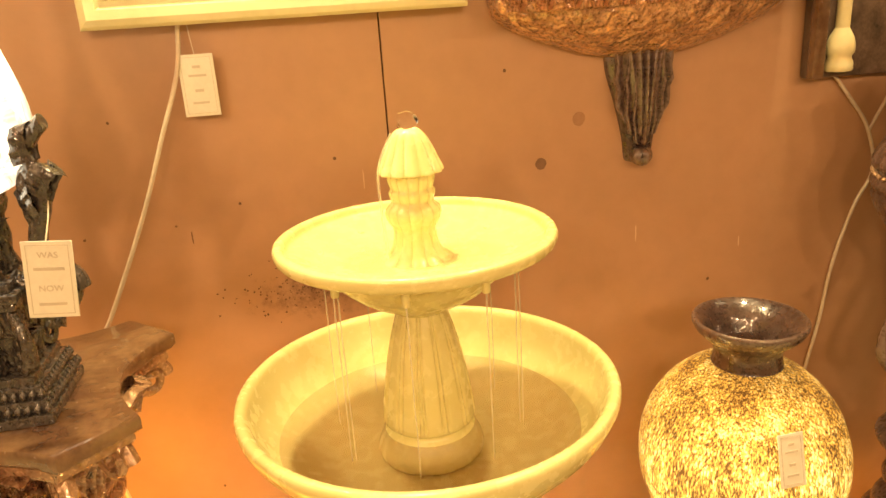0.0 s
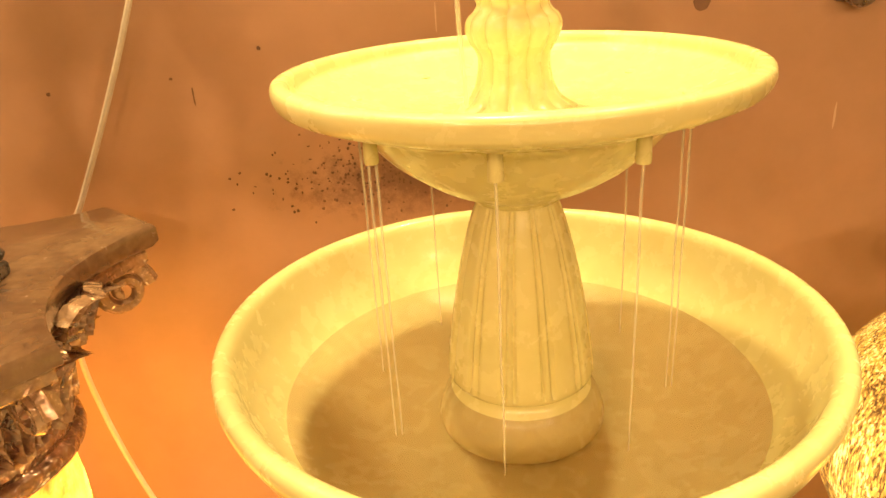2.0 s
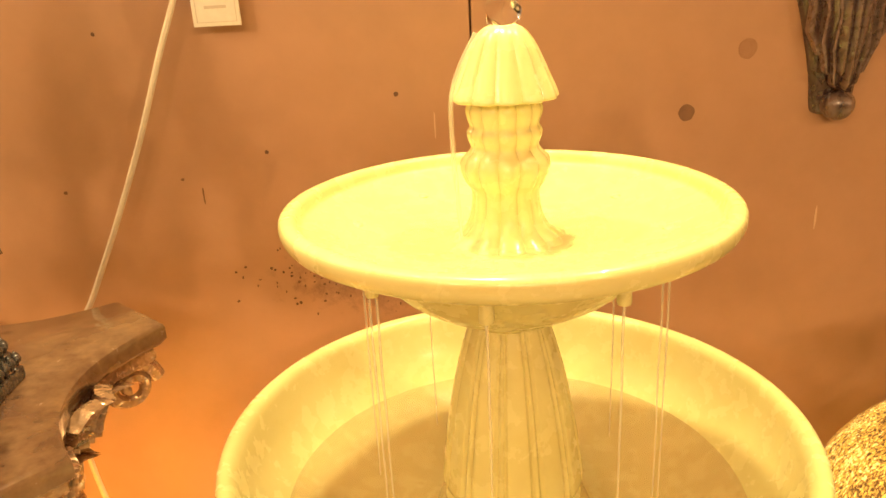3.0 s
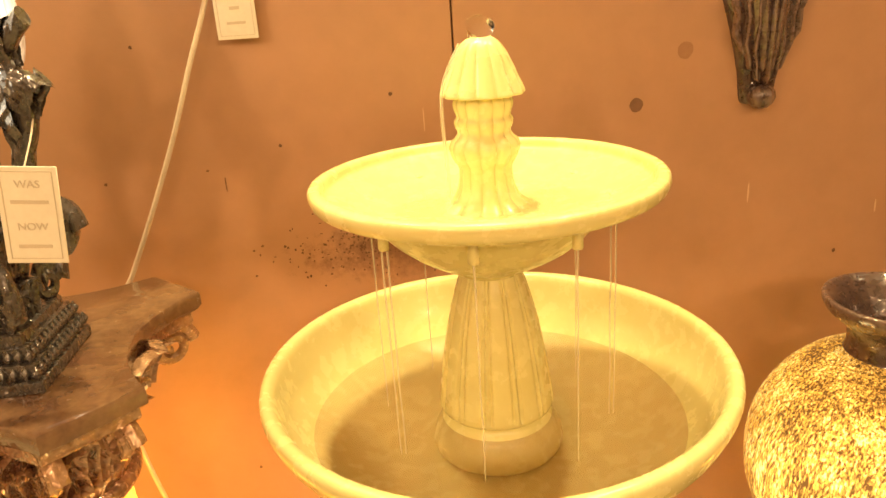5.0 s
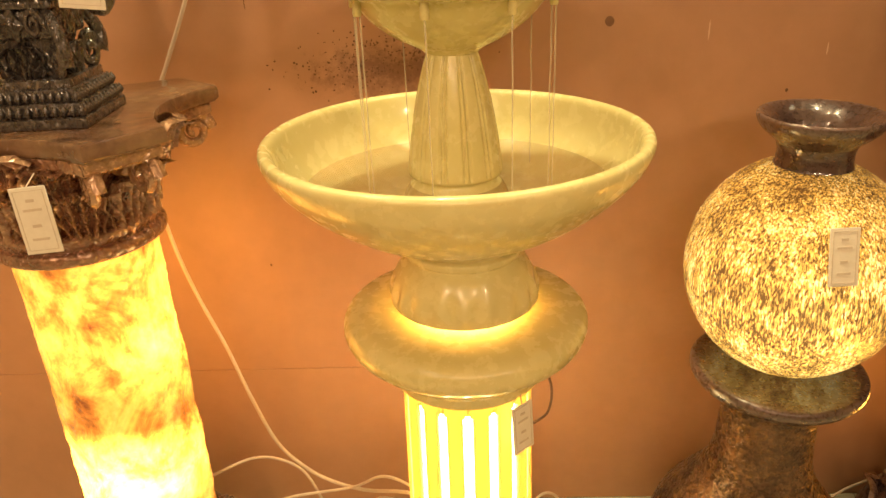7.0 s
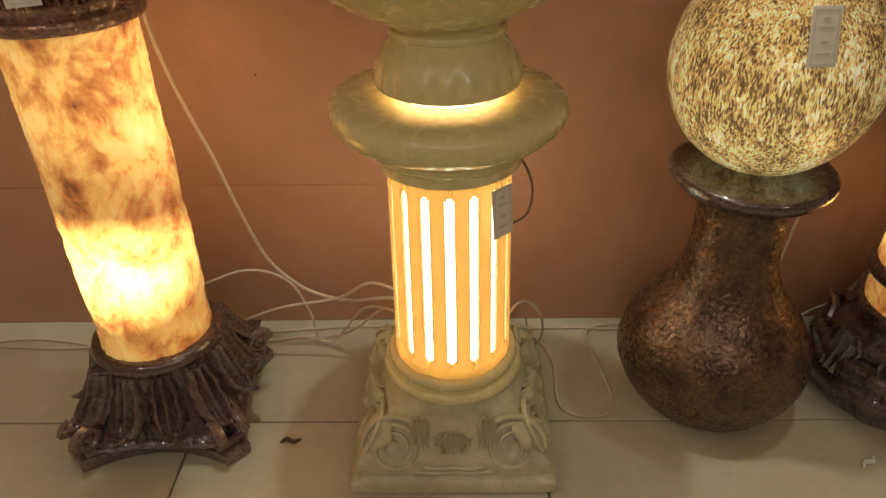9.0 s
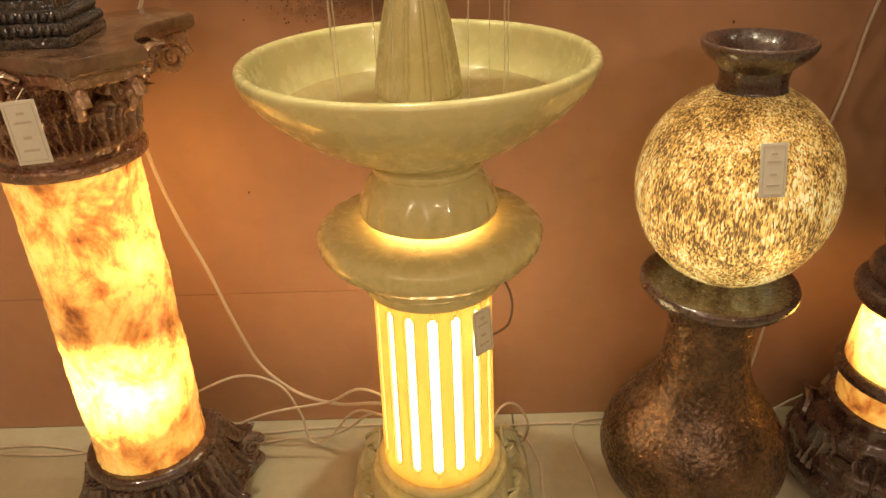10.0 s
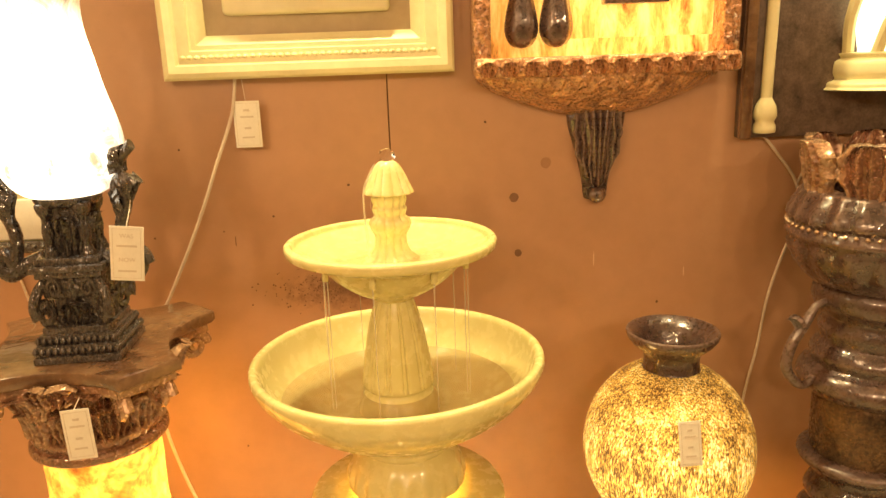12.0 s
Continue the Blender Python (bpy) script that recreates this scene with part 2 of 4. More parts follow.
def lit_amber():
    """Rough amber surface with upright streaks, its brightness put in as emission."""
    m, nt, b = material("lit_niche_back")
    n = noise_tex(nt, coords(nt, (1, 1, 0.25)), 42, 6, 0.7, 0.4)
    c = ramp(nt, n, [(0.34, (0.30, 0.085, 0.012)), (0.48, (0.85, 0.36, 0.050)), (0.64, (1.0, 0.60, 0.14))])
    nt.links.new(c, b.inputs["Base Color"])
    nt.links.new(c, b.inputs["Emission Color"])
    b.inputs["Roughness"].default_value = 0.25
    nt.links.new(math_node(nt, "MULTIPLY_ADD", near_glow_centre(nt, (0.06, -0.02, 0.33), 0.26), 0.85, 0.42), b.inputs["Emission Strength"])
    bump(nt, b, n, 0.8, 0.006)
    return m


GLOWBACK = lit_amber()
GLOWPALE = glow("lit_pale_opening", (1.0, 0.86, 0.55), 2.5)


# ---- mesh helpers ----
def part(name, bm, mat, parent, label="", sharp=40):
    """Links a bmesh as one mesh object, under parent where one is given."""
    bmesh.ops.recalc_face_normals(bm, faces=bm.faces)
    me = bpy.data.meshes.new(name)
    bm.to_mesh(me)
    bm.free()
    me.polygons.foreach_set("use_smooth", [True] * len(me.polygons))
    me.set_sharp_from_angle(angle=radians(sharp))
    me.materials.append(mat)
    ob = new(name, me)
    ob.parent = parent
    if mat in (WATER, FILM, THINFILM, THREAD):
        ob.visible_shadow = False
    if label:
        ob["label"] = label
    return ob


def thing(name, place, label, category, group="", turn=0.0):
    ob = new(name)
    ob.empty_display_size = 0.05
    ob.matrix_basis = pose(*place, 0, 0, turn)
    return tagged(ob, label, category, group)


def lathe(profile, segs=64, shape=None, bm=None):
    """Turns (radius, height) pairs about z; shape(angle, height) scales the radius."""
    bm = bm or bmesh.new()
    rings = []
    for r, z in profile:
        if r < 1e-5:
            rings.append([bm.verts.new((0, 0, z))])
            continue
        ring = []
        for k in range(segs):
            a = 2 * math.pi * k / segs
            s = shape(a, z) if shape else 1.0
            ring.append(bm.verts.new((r * s * math.cos(a), r * s * math.sin(a), z)))
        rings.append(ring)
    for lo, hi in zip(rings, rings[1:]):
        for k in range(segs):
            n = (k + 1) % segs
            if len(lo) == 1 and len(hi) == 1:
                continue
            if len(lo) == 1:
                bm.faces.new((lo[0], hi[n], hi[k]))
            elif len(hi) == 1:
                bm.faces.new((lo[k], lo[n], hi[0]))
            else:
                bm.faces.new((lo[k], lo[n], hi[n], hi[k]))
    return bm


def soft(profile, steps=3):
    """Rounds a profile with a smooth curve through its points."""
    out = []
    pts = [profile[0], *profile, profile[-1]]
    for i in range(1, len(pts) - 2):
        for k in range(steps):
            t = k / steps
            p = []
            for c in range(2):
                a, b, d, e = (pts[i + j][c] for j in (-1, 0, 1, 2))
                p.append(0.5 * (2 * b + (d - a) * t + (2 * a - 5 * b + 4 * d - e) * t * t + (3 * b - a - 3 * d + e) * t ** 3))
            out.append((max(p[0], 0.0), p[1]))
    return out + [profile[-1]]


def tube(points, radius, segs=8, steps=6, bm=None, taper=None):
    """A round rod along a smooth curve through the points."""
    bm = bm or bmesh.new()
    pts = [Vector(p) for p in points]
    ext = [pts[0] * 2 - pts[1], *pts, pts[-1] * 2 - pts[-2]]
    line = []
    for i in range(1, len(ext) - 2):
        a, b, d, e = ext[i - 1:i + 3]
        for k in range(steps):
            t = k / steps
            line.append(0.5 * (2 * b + (d - a) * t + (2 * a - 5 * b + 4 * d - e) * t * t + (3 * b - a - 3 * d + e) * t ** 3))
    line.append(pts[-1])
    last, rings = None, []
    for i, p in enumerate(line):
        way = (line[min(i + 1, len(line) - 1)] - line[max(i - 1, 0)]).normalized()
        side = (last or Vector((0.31, 0.2, 0.93))).cross(way)
        if side.length < 1e-4:
            side = Vector((1, 0, 0)).cross(way)
        side.normalize()
        last = way.cross(side)
        r = radius * (taper(i / (len(line) - 1)) if taper else 1)
        rings.append([bm.verts.new(p + r * (math.cos(2 * math.pi * k / segs) * side + math.sin(2 * math.pi * k / segs) * last)) for k in range(segs)])
    for lo, hi in zip(rings, rings[1:]):
        for k in range(segs):
            bm.faces.new((lo[k], lo[(k + 1) % segs], hi[(k + 1) % segs], hi[k]))
    bm.faces.new(rings[0])
    bm.faces.new(rings[-1][::-1])
    return bm


def box(size, centre, bevel=0.002, bm=None, segs=2):
    """A bevelled box."""
    own = bmesh.new()
    bmesh.ops.create_cube(own, size=1, matrix=Matrix.Translation(centre) @ Matrix.Diagonal((*size, 1)))
    if bevel:
        bmesh.ops.bevel(own, geom=own.edges[:], offset=bevel, segments=segs, affect="EDGES", profile=0.5)
    if bm is None:
        return own
    add(bm, own)
    return bm


def add(bm, other, m=None):
    """Joins another bmesh into bm, at the pose m."""
    if m is not None:
        bmesh.ops.transform(other, matrix=m, verts=other.verts[:])
    me = bpy.data.meshes.new("joined")
    other.to_mesh(me)
    other.free()
    bm.from_mesh(me)
    bpy.data.meshes.remove(me)
    return bm


def slab(outline, z0, z1, edge=0.004):
    """A plate of that outline with softened edges."""
    bm = bmesh.new()
    n = len(outline)
    cx = sum(p[0] for p in outline) / n
    cy = sum(p[1] for p in outline) / n

    def ring(z, inset):
        return [bm.verts.new((x - (x - cx) * inset, y - (y - cy) * inset, z)) for x, y in outline]
    k = edge / 0.16
    rings = [ring(z0, k), ring(z0 + edge, 0), ring(z1 - edge, 0), ring(z1 - edge * 0.3, k * 0.3), ring(z1, k)]
    for lo, hi in zip(rings, rings[1:]):
        for i in range(n):
            bm.faces.new((lo[i], lo[(i + 1) % n], hi[(i + 1) % n], hi[i]))
    bm.faces.new(rings[0][::-1])
    bm.faces.new(rings[-1])
    return bm


def leaf(height, width, curl, ribs=5, thick=0.004):
    """An acanthus leaf standing on the origin, ribbed, its tip curling outwards to -y."""
    bm = bmesh.new()
    rows, cols = 10, 16
    grid = []
    for i in range(rows + 1):
        t = i / rows
        w = width * (0.62 + 0.55 * math.sin(math.pi * min(t * 0.8 + 0.1, 1))) * (1 - 0.75 * max(0, t - 0.72) / 0.28)
        w *= 1 + 0.10 * math.cos(t * 22)
        out = curl * t ** 3
        row = []
        for j in range(cols + 1):
            u = j / cols * 2 - 1
            relief = 0.0045 * math.cos(u * math.pi * ribs) + 0.008 * (1 - u * u)
            row.append((u * w / 2, -out - relief, height * (t - 0.16 * max(0, t - 0.8) * 5 * t)))
        grid.append(row)
    front = [[bm.verts.new(p) for p in row] for row in grid]
    back = [[bm.verts.new((p[0], p[1] + thick + 0.004, p[2])) for p in row] for row in grid]
    for i in range(rows):
        for j in range(cols):
            bm.faces.new((front[i][j], front[i][j + 1], front[i + 1][j + 1], front[i + 1][j]))
            bm.faces.new((back[i][j], back[i + 1][j], back[i + 1][j + 1], back[i][j + 1]))
    edge = [(0, j) for j in range(cols)] + [(i, cols) for i in range(rows)] + [(rows, cols - j) for j in range(cols)] + [(rows - i, 0) for i in range(rows)]
    for (a, b), (c, d) in zip(edge, edge[1:] + edge[:1]):
        bm.faces.new((front[a][b], back[a][b], back[c][d], front[c][d]))
    return bm


def spiral(radius, turns, thick, depth=0.012):
    """A scroll that winds inwards, in the x-z plane."""
    pts = []
    n = int(turns * 10)
    for i in range(n + 1):
        a = 2 * math.pi * turns * i / n
        r = radius * (1 - 0.85 * i / n)
        pts.append((r * math.cos(a), -depth * i / n, r * math.sin(a)))
    return tube(pts, thick, 6, 2, taper=lambda t: 1 - 0.5 * t)


def spin(bm_maker, count, radius, z, start=0.0, name="leaf", mat=None, parent=None, tilt=0.0):
    """count alike parts round the axis of their thing, sharing one mesh."""
    first = None
    for k in range(count):
        a = start + 360 * k / count
        if first is None:
            first = part(name, bm_maker(), mat, parent)
            ob = first
        else:
            ob = new(name, first.data)
            ob.parent = parent
        ob.matrix_basis = pose(0, 0, 0, 0, 0, a) @ pose(0, -radius, z, tilt, 0, 0)
    return first


# ---- the setting ----
WALL_Y = 1.16
SEAM_X = -0.076


def room():
    wall = part("wall_north", box((4.6, 0.10, 2.7), (0.2, WALL_Y + 0.058, 1.35), 0), JOINT, None)
    tagged(wall, "back wall clad in tan painted boards", "wall", kind="structure")
    for x0, x1, z0, z1 in ((-2.1, SEAM_X - 0.001, 0.0, 0.3181), (-2.1, SEAM_X - 0.001, 0.3189, 2.7), (SEAM_X + 0.001, 2.5, 0.0, 2.7)):
        part("wall_board", box((x1 - x0, 0.008, z1 - z0), ((x0 + x1) / 2, WALL_Y + 0.004, (z0 + z1) / 2), 0.0008, segs=1), WALL, wall)
    for name, size, centre in (("wall_west", (0.1, 5.0, 2.7), (-2.15, -1.2, 1.35)), ("wall_east", (0.1, 5.0, 2.7), (2.55, -1.2, 1.35)), ("wall_south", (4.6, 0.1, 2.7), (0.2, -2.75, 1.35))):
        tagged(part(name, box(size, centre, 0), SHOPWALL, None), "plain brown painted shop wall", "wall", kind="structure")
    tagged(part("ceiling", box((4.8, 5.2, 0.1), (0.2, -0.8, 2.75), 0), CEILING, None), "plain pale shop ceiling", "ceiling", kind="structure")
    floor = tagged(part("floor", box((4.6, 4.0, 0.1), (0.2, -0.83, -0.054), 0), GROUT, None), "beige tiled floor with dark joints", "floor", kind="structure")
    t, gap = 0.6, 0.003
    for i in range(-3, 5):
        for j in range(-6, 1):
            x0, y0 = -0.515 + i * t, 0.873 + j * t
            x0, x1 = max(x0 + gap / 2, -2.1), min(x0 + t - gap / 2, 2.5)
            y0, y1 = y0 + gap / 2, min(y0 + t - gap / 2, WALL_Y)
            if x1 - x0 < 0.02 or y0 < -2.8:
                continue
            part("tile", box((x1 - x0, y1 - y0, 0.004), ((x0 + x1) / 2, (y0 + y1) / 2, -0.002), 0.001, segs=1), TILE, floor)


room()


# ---- the fountain ----
def fountain():
    f = thing("fountain", (-0.070, 0.882, 0), "two-tier cream marble fountain on a lit fluted pedestal", "fountain")
    # square plinth, its sides sloping in to the round rings
    def square(a, half):
        c = max(abs(math.cos(a)), abs(math.sin(a)))
        return half / c
    bm = bmesh.new()
    rows = [(0.160, 0.0, 1), (0.163, 0.003, 1), (0.163, 0.020, 1), (0.158, 0.026, 1), (0.152, 0.030, 1), (0.151, 0.052, 1), (0.146, 0.060, 0.95), (0.130, 0.085, 0.8), (0.118, 0.110, 0.5), (0.112, 0.130, 0.2), (0.108, 0.140, 0)]
    segs, rings = 96, []
    for half, z, sq in rows:
        ring = []
        for k in range(segs):
            a = 2 * math.pi * k / segs
            r = sq * min(square(a, half), half * 1.40) + (1 - sq) * half
            ring.append(bm.verts.new((r * math.cos(a), r * math.sin(a), z)))
        rings.append(ring)
    for lo, hi in zip(rings, rings[1:]):
        for k in range(segs):
            bm.faces.new((lo[k], lo[(k + 1) % segs], hi[(k + 1) % segs], hi[k]))
    bm.faces.new(rings[0][::-1])
    bm.faces.new(rings[-1])
    plinth = part("plinth", bm, RESIN_OLD, f, "weathered cream plinth with carved scrolls")
    for k in range(4):
        turn = pose(0, 0, 0, 0, 0, 90 * k)
        for side in (-1, 1):
            s = part("volute", add(bmesh.new(), spiral(0.042, 2.6, 0.0042, 0.003), Matrix.Diagonal((side, 1, 1, 1))), RESIN_OLD, plinth)
            s.matrix_basis = turn @ pose(side * 0.092, -0.1365, 0.074, -31)
            s = part("arch", tube([(0.050 * math.cos(radians(q)), 0, 0.050 * math.sin(radians(q))) for q in range(0, 181, 20)], 0.0045, 6, 2), RESIN_OLD, plinth)
            s.matrix_basis = turn @ pose(side * 0.092, -0.1365, 0.074, -31)
            s = part("leaf", leaf(0.050, 0.026, 0.010, 3), RESIN_OLD, plinth)
            s.matrix_basis = turn @ pose(side * 0.052, -0.138, 0.085, -34)
        s = part("shell", leaf(0.040, 0.050, 0.006, 5), RESIN_OLD, plinth)
        s.matrix_basis = turn @ pose(0, -0.142, 0.070, -32)
        for z, half in ((0.036, 0.060), (0.046, 0.046)):
            s = part("moulding", tube([(-half, 0, 0.004), (-half / 2, 0, 0), (0, 0, 0.003), (half / 2, 0, 0), (half, 0, 0.004)], 0.0042, 6, 4), RESIN_OLD, plinth)
            s.matrix_basis = turn @ pose(0, -0.152, z)
        s = part("corner_pad", lathe(soft([(0, 0.012), (0.014, 0.011), (0.024, 0.006), (0.028, 0)]), 24, lambda a, z: 1 + 0.10 * math.cos(5 * a)), RESIN_OLD, plinth)
        s.matrix_basis = turn @ pose(0, 0, 0, 0, 0, 45) @ pose(0, -0.166, 0.092, 40)
    part("base_ring", lathe(soft([(0.085, 0.136), (0.108, 0.138), (0.113, 0.146), (0.108, 0.155), (0.100, 0.157), (0.103, 0.163), (0.103, 0.170), (0.096, 0.175), (0.070, 0.175)]), 72), RESIN, f)
    # shaft with sixteen slots
    bm = bmesh.new()
    zs = [0.172, 0.203, 0.206, 0.214, 0.30, 0.40, 0.474, 0.482, 0.486, 0.520]
    n = 16 * 10
    grid = []
    for z in zs:
        r = 0.0915 + (0.0866 - 0.0915) * (z - 0.172) / 0.348
        grid.append([bm.verts.new((r * math.cos(2 * math.pi * k / n), r * math.sin(2 * math.pi * k / n), z)) for k in range(n)])
    for i in range(len(zs) - 1):
        for k in range(n):
            q = (k - n // 4 + 5 + n) % 10
            wide = 1 if i in (1, 7) else 2
            if 1 <= i <= 7 and 5 - wide <= q < 5 + wide:
                continue
            bm.faces.new((grid[i][k], grid[i][(k + 1) % n], grid[i + 1][(k + 1) % n], grid[i + 1][k]))
    shaft = part("shaft", bm, THIN, f, "slotted cream shaft glowing from within")
    mod = shaft.modifiers.new("wall", "SOLIDIFY")
    mod.thickness, mod.offset = 0.006, -1
    part("diffuser", lathe([(0, 0.178), (0.076, 0.178), (0.073, 0.515), (0, 0.515)], 48), TUBE, f, "bright warm light tube")
    part("flange", lathe(soft([(0.060, 0.505), (0.097, 0.505), (0.101, 0.510), (0.103, 0.522), (0.110, 0.527), (0.113, 0.538), (0.120, 0.545), (0.138, 0.552), (0.152, 0.564), (0.158, 0.579), (0.156, 0.591), (0.147, 0.599), (0.128, 0.602), (0.100, 0.602), (0.070, 0.602)]), 96), RESIN, f, "wide moulded cream ring")
    part("light_ring", lathe([(0.058, 0.6025), (0.069, 0.603), (0.070, 0.611), (0.058, 0.615)], 64), LEDRING, f, "hidden warm light strip")
    part("bell_foot", lathe(soft([(0.056, 0.6155), (0.090, 0.6150), (0.0945, 0.619), (0.0940, 0.630), (0.089, 0.648), (0.079, 0.667), (0.0715, 0.677), (0.0745, 0.681), (0.0745, 0.688), (0.070, 0.691), (0.070, 0.698), (0.060, 0.700)]), 200,
         lambda a, z: 1 + 0.028 * math.cos(20 * a) * max(0, 1 - abs(z - 0.634) / 0.020)), RESIN, f, "bell-shaped foot with shallow gadroons")
    part("lower_bowl", lathe(soft([(0.040, 0.696), (0.073, 0.698), (0.094, 0.706), (0.140, 0.730), (0.188, 0.765), (0.215, 0.794), (0.224, 0.810), (0.2275, 0.821), (0.2255, 0.829), (0.219, 0.831), (0.213, 0.826), (0.209, 0.812), (0.200, 0.788), (0.182, 0.765), (0.150, 0.745), (0.110, 0.734), (0, 0.731)]), 128,
         lambda a, z: 1 + 0.004 * math.sin(3 * a + 40 * z)), RESIN, f, "wide smooth cream basin")
    part("pool", lathe([(0.03, POOL_Z), (0.10, POOL_Z), (POOL_R, POOL_Z)], 96), FILM, f, "shallow murky still water, tinted for the upper bowl's shadow too")
    part("column_base", lathe(soft([(0.058, 0.733), (0.064, 0.738), (0.0645, 0.748), (0.058, 0.764), (0.050, 0.775), (0.049, 0.782), (0.040, 0.784)]), 72), RESIN, f)

    def fluted(a, z):
        u = (a * 12 / (2 * math.pi)) % 1.0
        groove = max(math.exp(-((u - 0.38) / 0.055) ** 2), math.exp(-((u - 0.62) / 0.055) ** 2))
        return 1 - 0.060 * groove * (1 if 0.786 < z < 0.920 else 0)
    part("column", lathe(soft([(0.040, 0.780), (0.050, 0.779), (0.0560, 0.784), (0.0540, 0.805), (0.0495, 0.835), (0.0430, 0.870), (0.0355, 0.900), (0.0300, 0.917), (0.0270, 0.925), (0.020, 0.926)], 4), 240, fluted), RESIN, f, "fluted tapering cream column")
    part("upper_bowl", lathe(soft([(0.010, 0.918), (0.028, 0.920), (0.036, 0.926), (0.060, 0.938), (0.085, 0.956), (0.104, 0.976), (0.112, 0.984), (0.135, 0.992), (0.152, 0.998), (0.1570, 1.003), (0.1585, 1.009), (0.1565, 1.014), (0.150, 1.0150), (0.1465, 1.012), (0.1445, 1.006), (0.140, 1.0035), (0.132, 1.001), (0.110, 0.992), (0.070, 0.985), (0, 0.983)]), 128,
         lambda a, z: 1 + (0.018 * abs(math.sin(6 * a)) * max(0, 1 - abs(z - 0.950) / 0.026) + 0.003 * math.sin(5 * a + 60 * z))), RESIN, f, "smaller cream basin with leaf relief underneath")
    part("upper_pool", lathe([(0, 0.9868), (0.05, 0.9868), (0.078, 0.9868)], 64), THINFILM, f, "thin film of water")
    for k in range(8):
        a = radians(-90 - 57 + 45 * k)
        x, y = 0.112 * math.cos(a), 0.112 * math.sin(a)
        nozzle = part("nozzle", lathe(soft([(0, -0.013), (0.0042, -0.013), (0.0046, -0.008), (0.0042, 0.0), (0.005, 0.010), (0, 0.012)], 2), 14), RESIN, f)
        nozzle.matrix_basis = pose(x, y, 0.982)
        rnd = random.Random(k)
        for s in range(2 if k in (0, 3) else 1):
            dx = 0.0022 * (s * 2 - 1) if k in (0, 3) else 0
            pts = [(x + dx + rnd.uniform(-0.0004, 0.0004), y + rnd.uniform(-0.0004, 0.0004), 0.972 - (0.972 - POOL_Z) * j / 7) for j in range(8)]
            part("water_thread", tube(pts, 0.0008, 6, 3, taper=lambda t: 1.25 - 0.5 * t), THREAD, f, "thin falling thread of water")
    def scallop(a, z):
        return 1 + (0.13 * abs(math.cos(6 * a)) ** 0.7 - 0.09) * max(0, min(1, (1.130 - z) / 0.012))

    def petal(a, z):
        return 1 + 0.10 * abs(math.cos(6 * a)) ** 0.6 - 0.07
    part("finial_stem", lathe(soft([(0.010, 0.982), (0.0385, 0.983), (0.0375, 0.986), (0.0300, 0.992), (0.0250, 1.002), (0.0232, 1.014), (0.0238, 1.021), (0.0275, 1.027), (0.0305, 1.036), (0.0290, 1.043), (0.0250, 1.047), (0.0228, 1.051), (0.0246, 1.056), (0.0252, 1.061), (0.0232, 1.065), (0.0250, 1.071), (0.0256, 1.076), (0.0240, 1.081), (0.021, 1.092)], 4), 120, petal), RESIN, f, "stacked petal-moulded stem")
    part("finial_cap", lathe(soft([(0.012, 1.088), (0.028, 1.083), (0.0350, 1.0825), (0.0352, 1.086), (0.0310, 1.096), (0.0262, 1.107), (0.0205, 1.119), (0.0155, 1.126), (0.009, 1.130), (0, 1.131)], 4), 160, scallop), RESIN, f, "scalloped bell-shaped cap")
    part("water_bubble", lathe(soft([(0.004, 1.126), (0.009, 1.130), (0.0115, 1.138), (0.009, 1.145), (0, 1.148)]), 24, lambda a, z: 1 + 0.14 * math.sin(3 * a + z * 300)), WATER, f, "small bubbling jet")
    for ob in f.children:
        if ob.name.split(".")[0] in ("plinth", "base_ring", "shaft", "diffuser", "flange", "light_ring", "bell_foot"):
            ob.matrix_basis = pose(0.006, 0, 0)
    part("water_sheet", tube([(-0.018, -0.006, 1.126), (-0.030, -0.010, 1.104), (-0.036, -0.012, 1.084), (-0.036, -0.013, 1.05), (-0.034, -0.013, 1.01), (-0.033, -0.013, 0.99)], 0.0016, 8, 6), THREAD, f)


POOL_Z, POOL_R = 0.7688, 0.1825
fountain()


# ---- lit onyx column ----
def abacus(outer, inner, dip, steps=10):
    """A square outline with cut corners and sides that curve in."""
    pts = []
    for k in range(4):
        a = radians(90 * k)
        for i in range(steps + 1):
            u = -1 + 2 * i / steps
            x, y = outer - dip * (1 - u * u), inner * u
            pts.append((x * math.cos(a) - y * math.sin(a), x * math.sin(a) + y * math.cos(a)))
    return pts


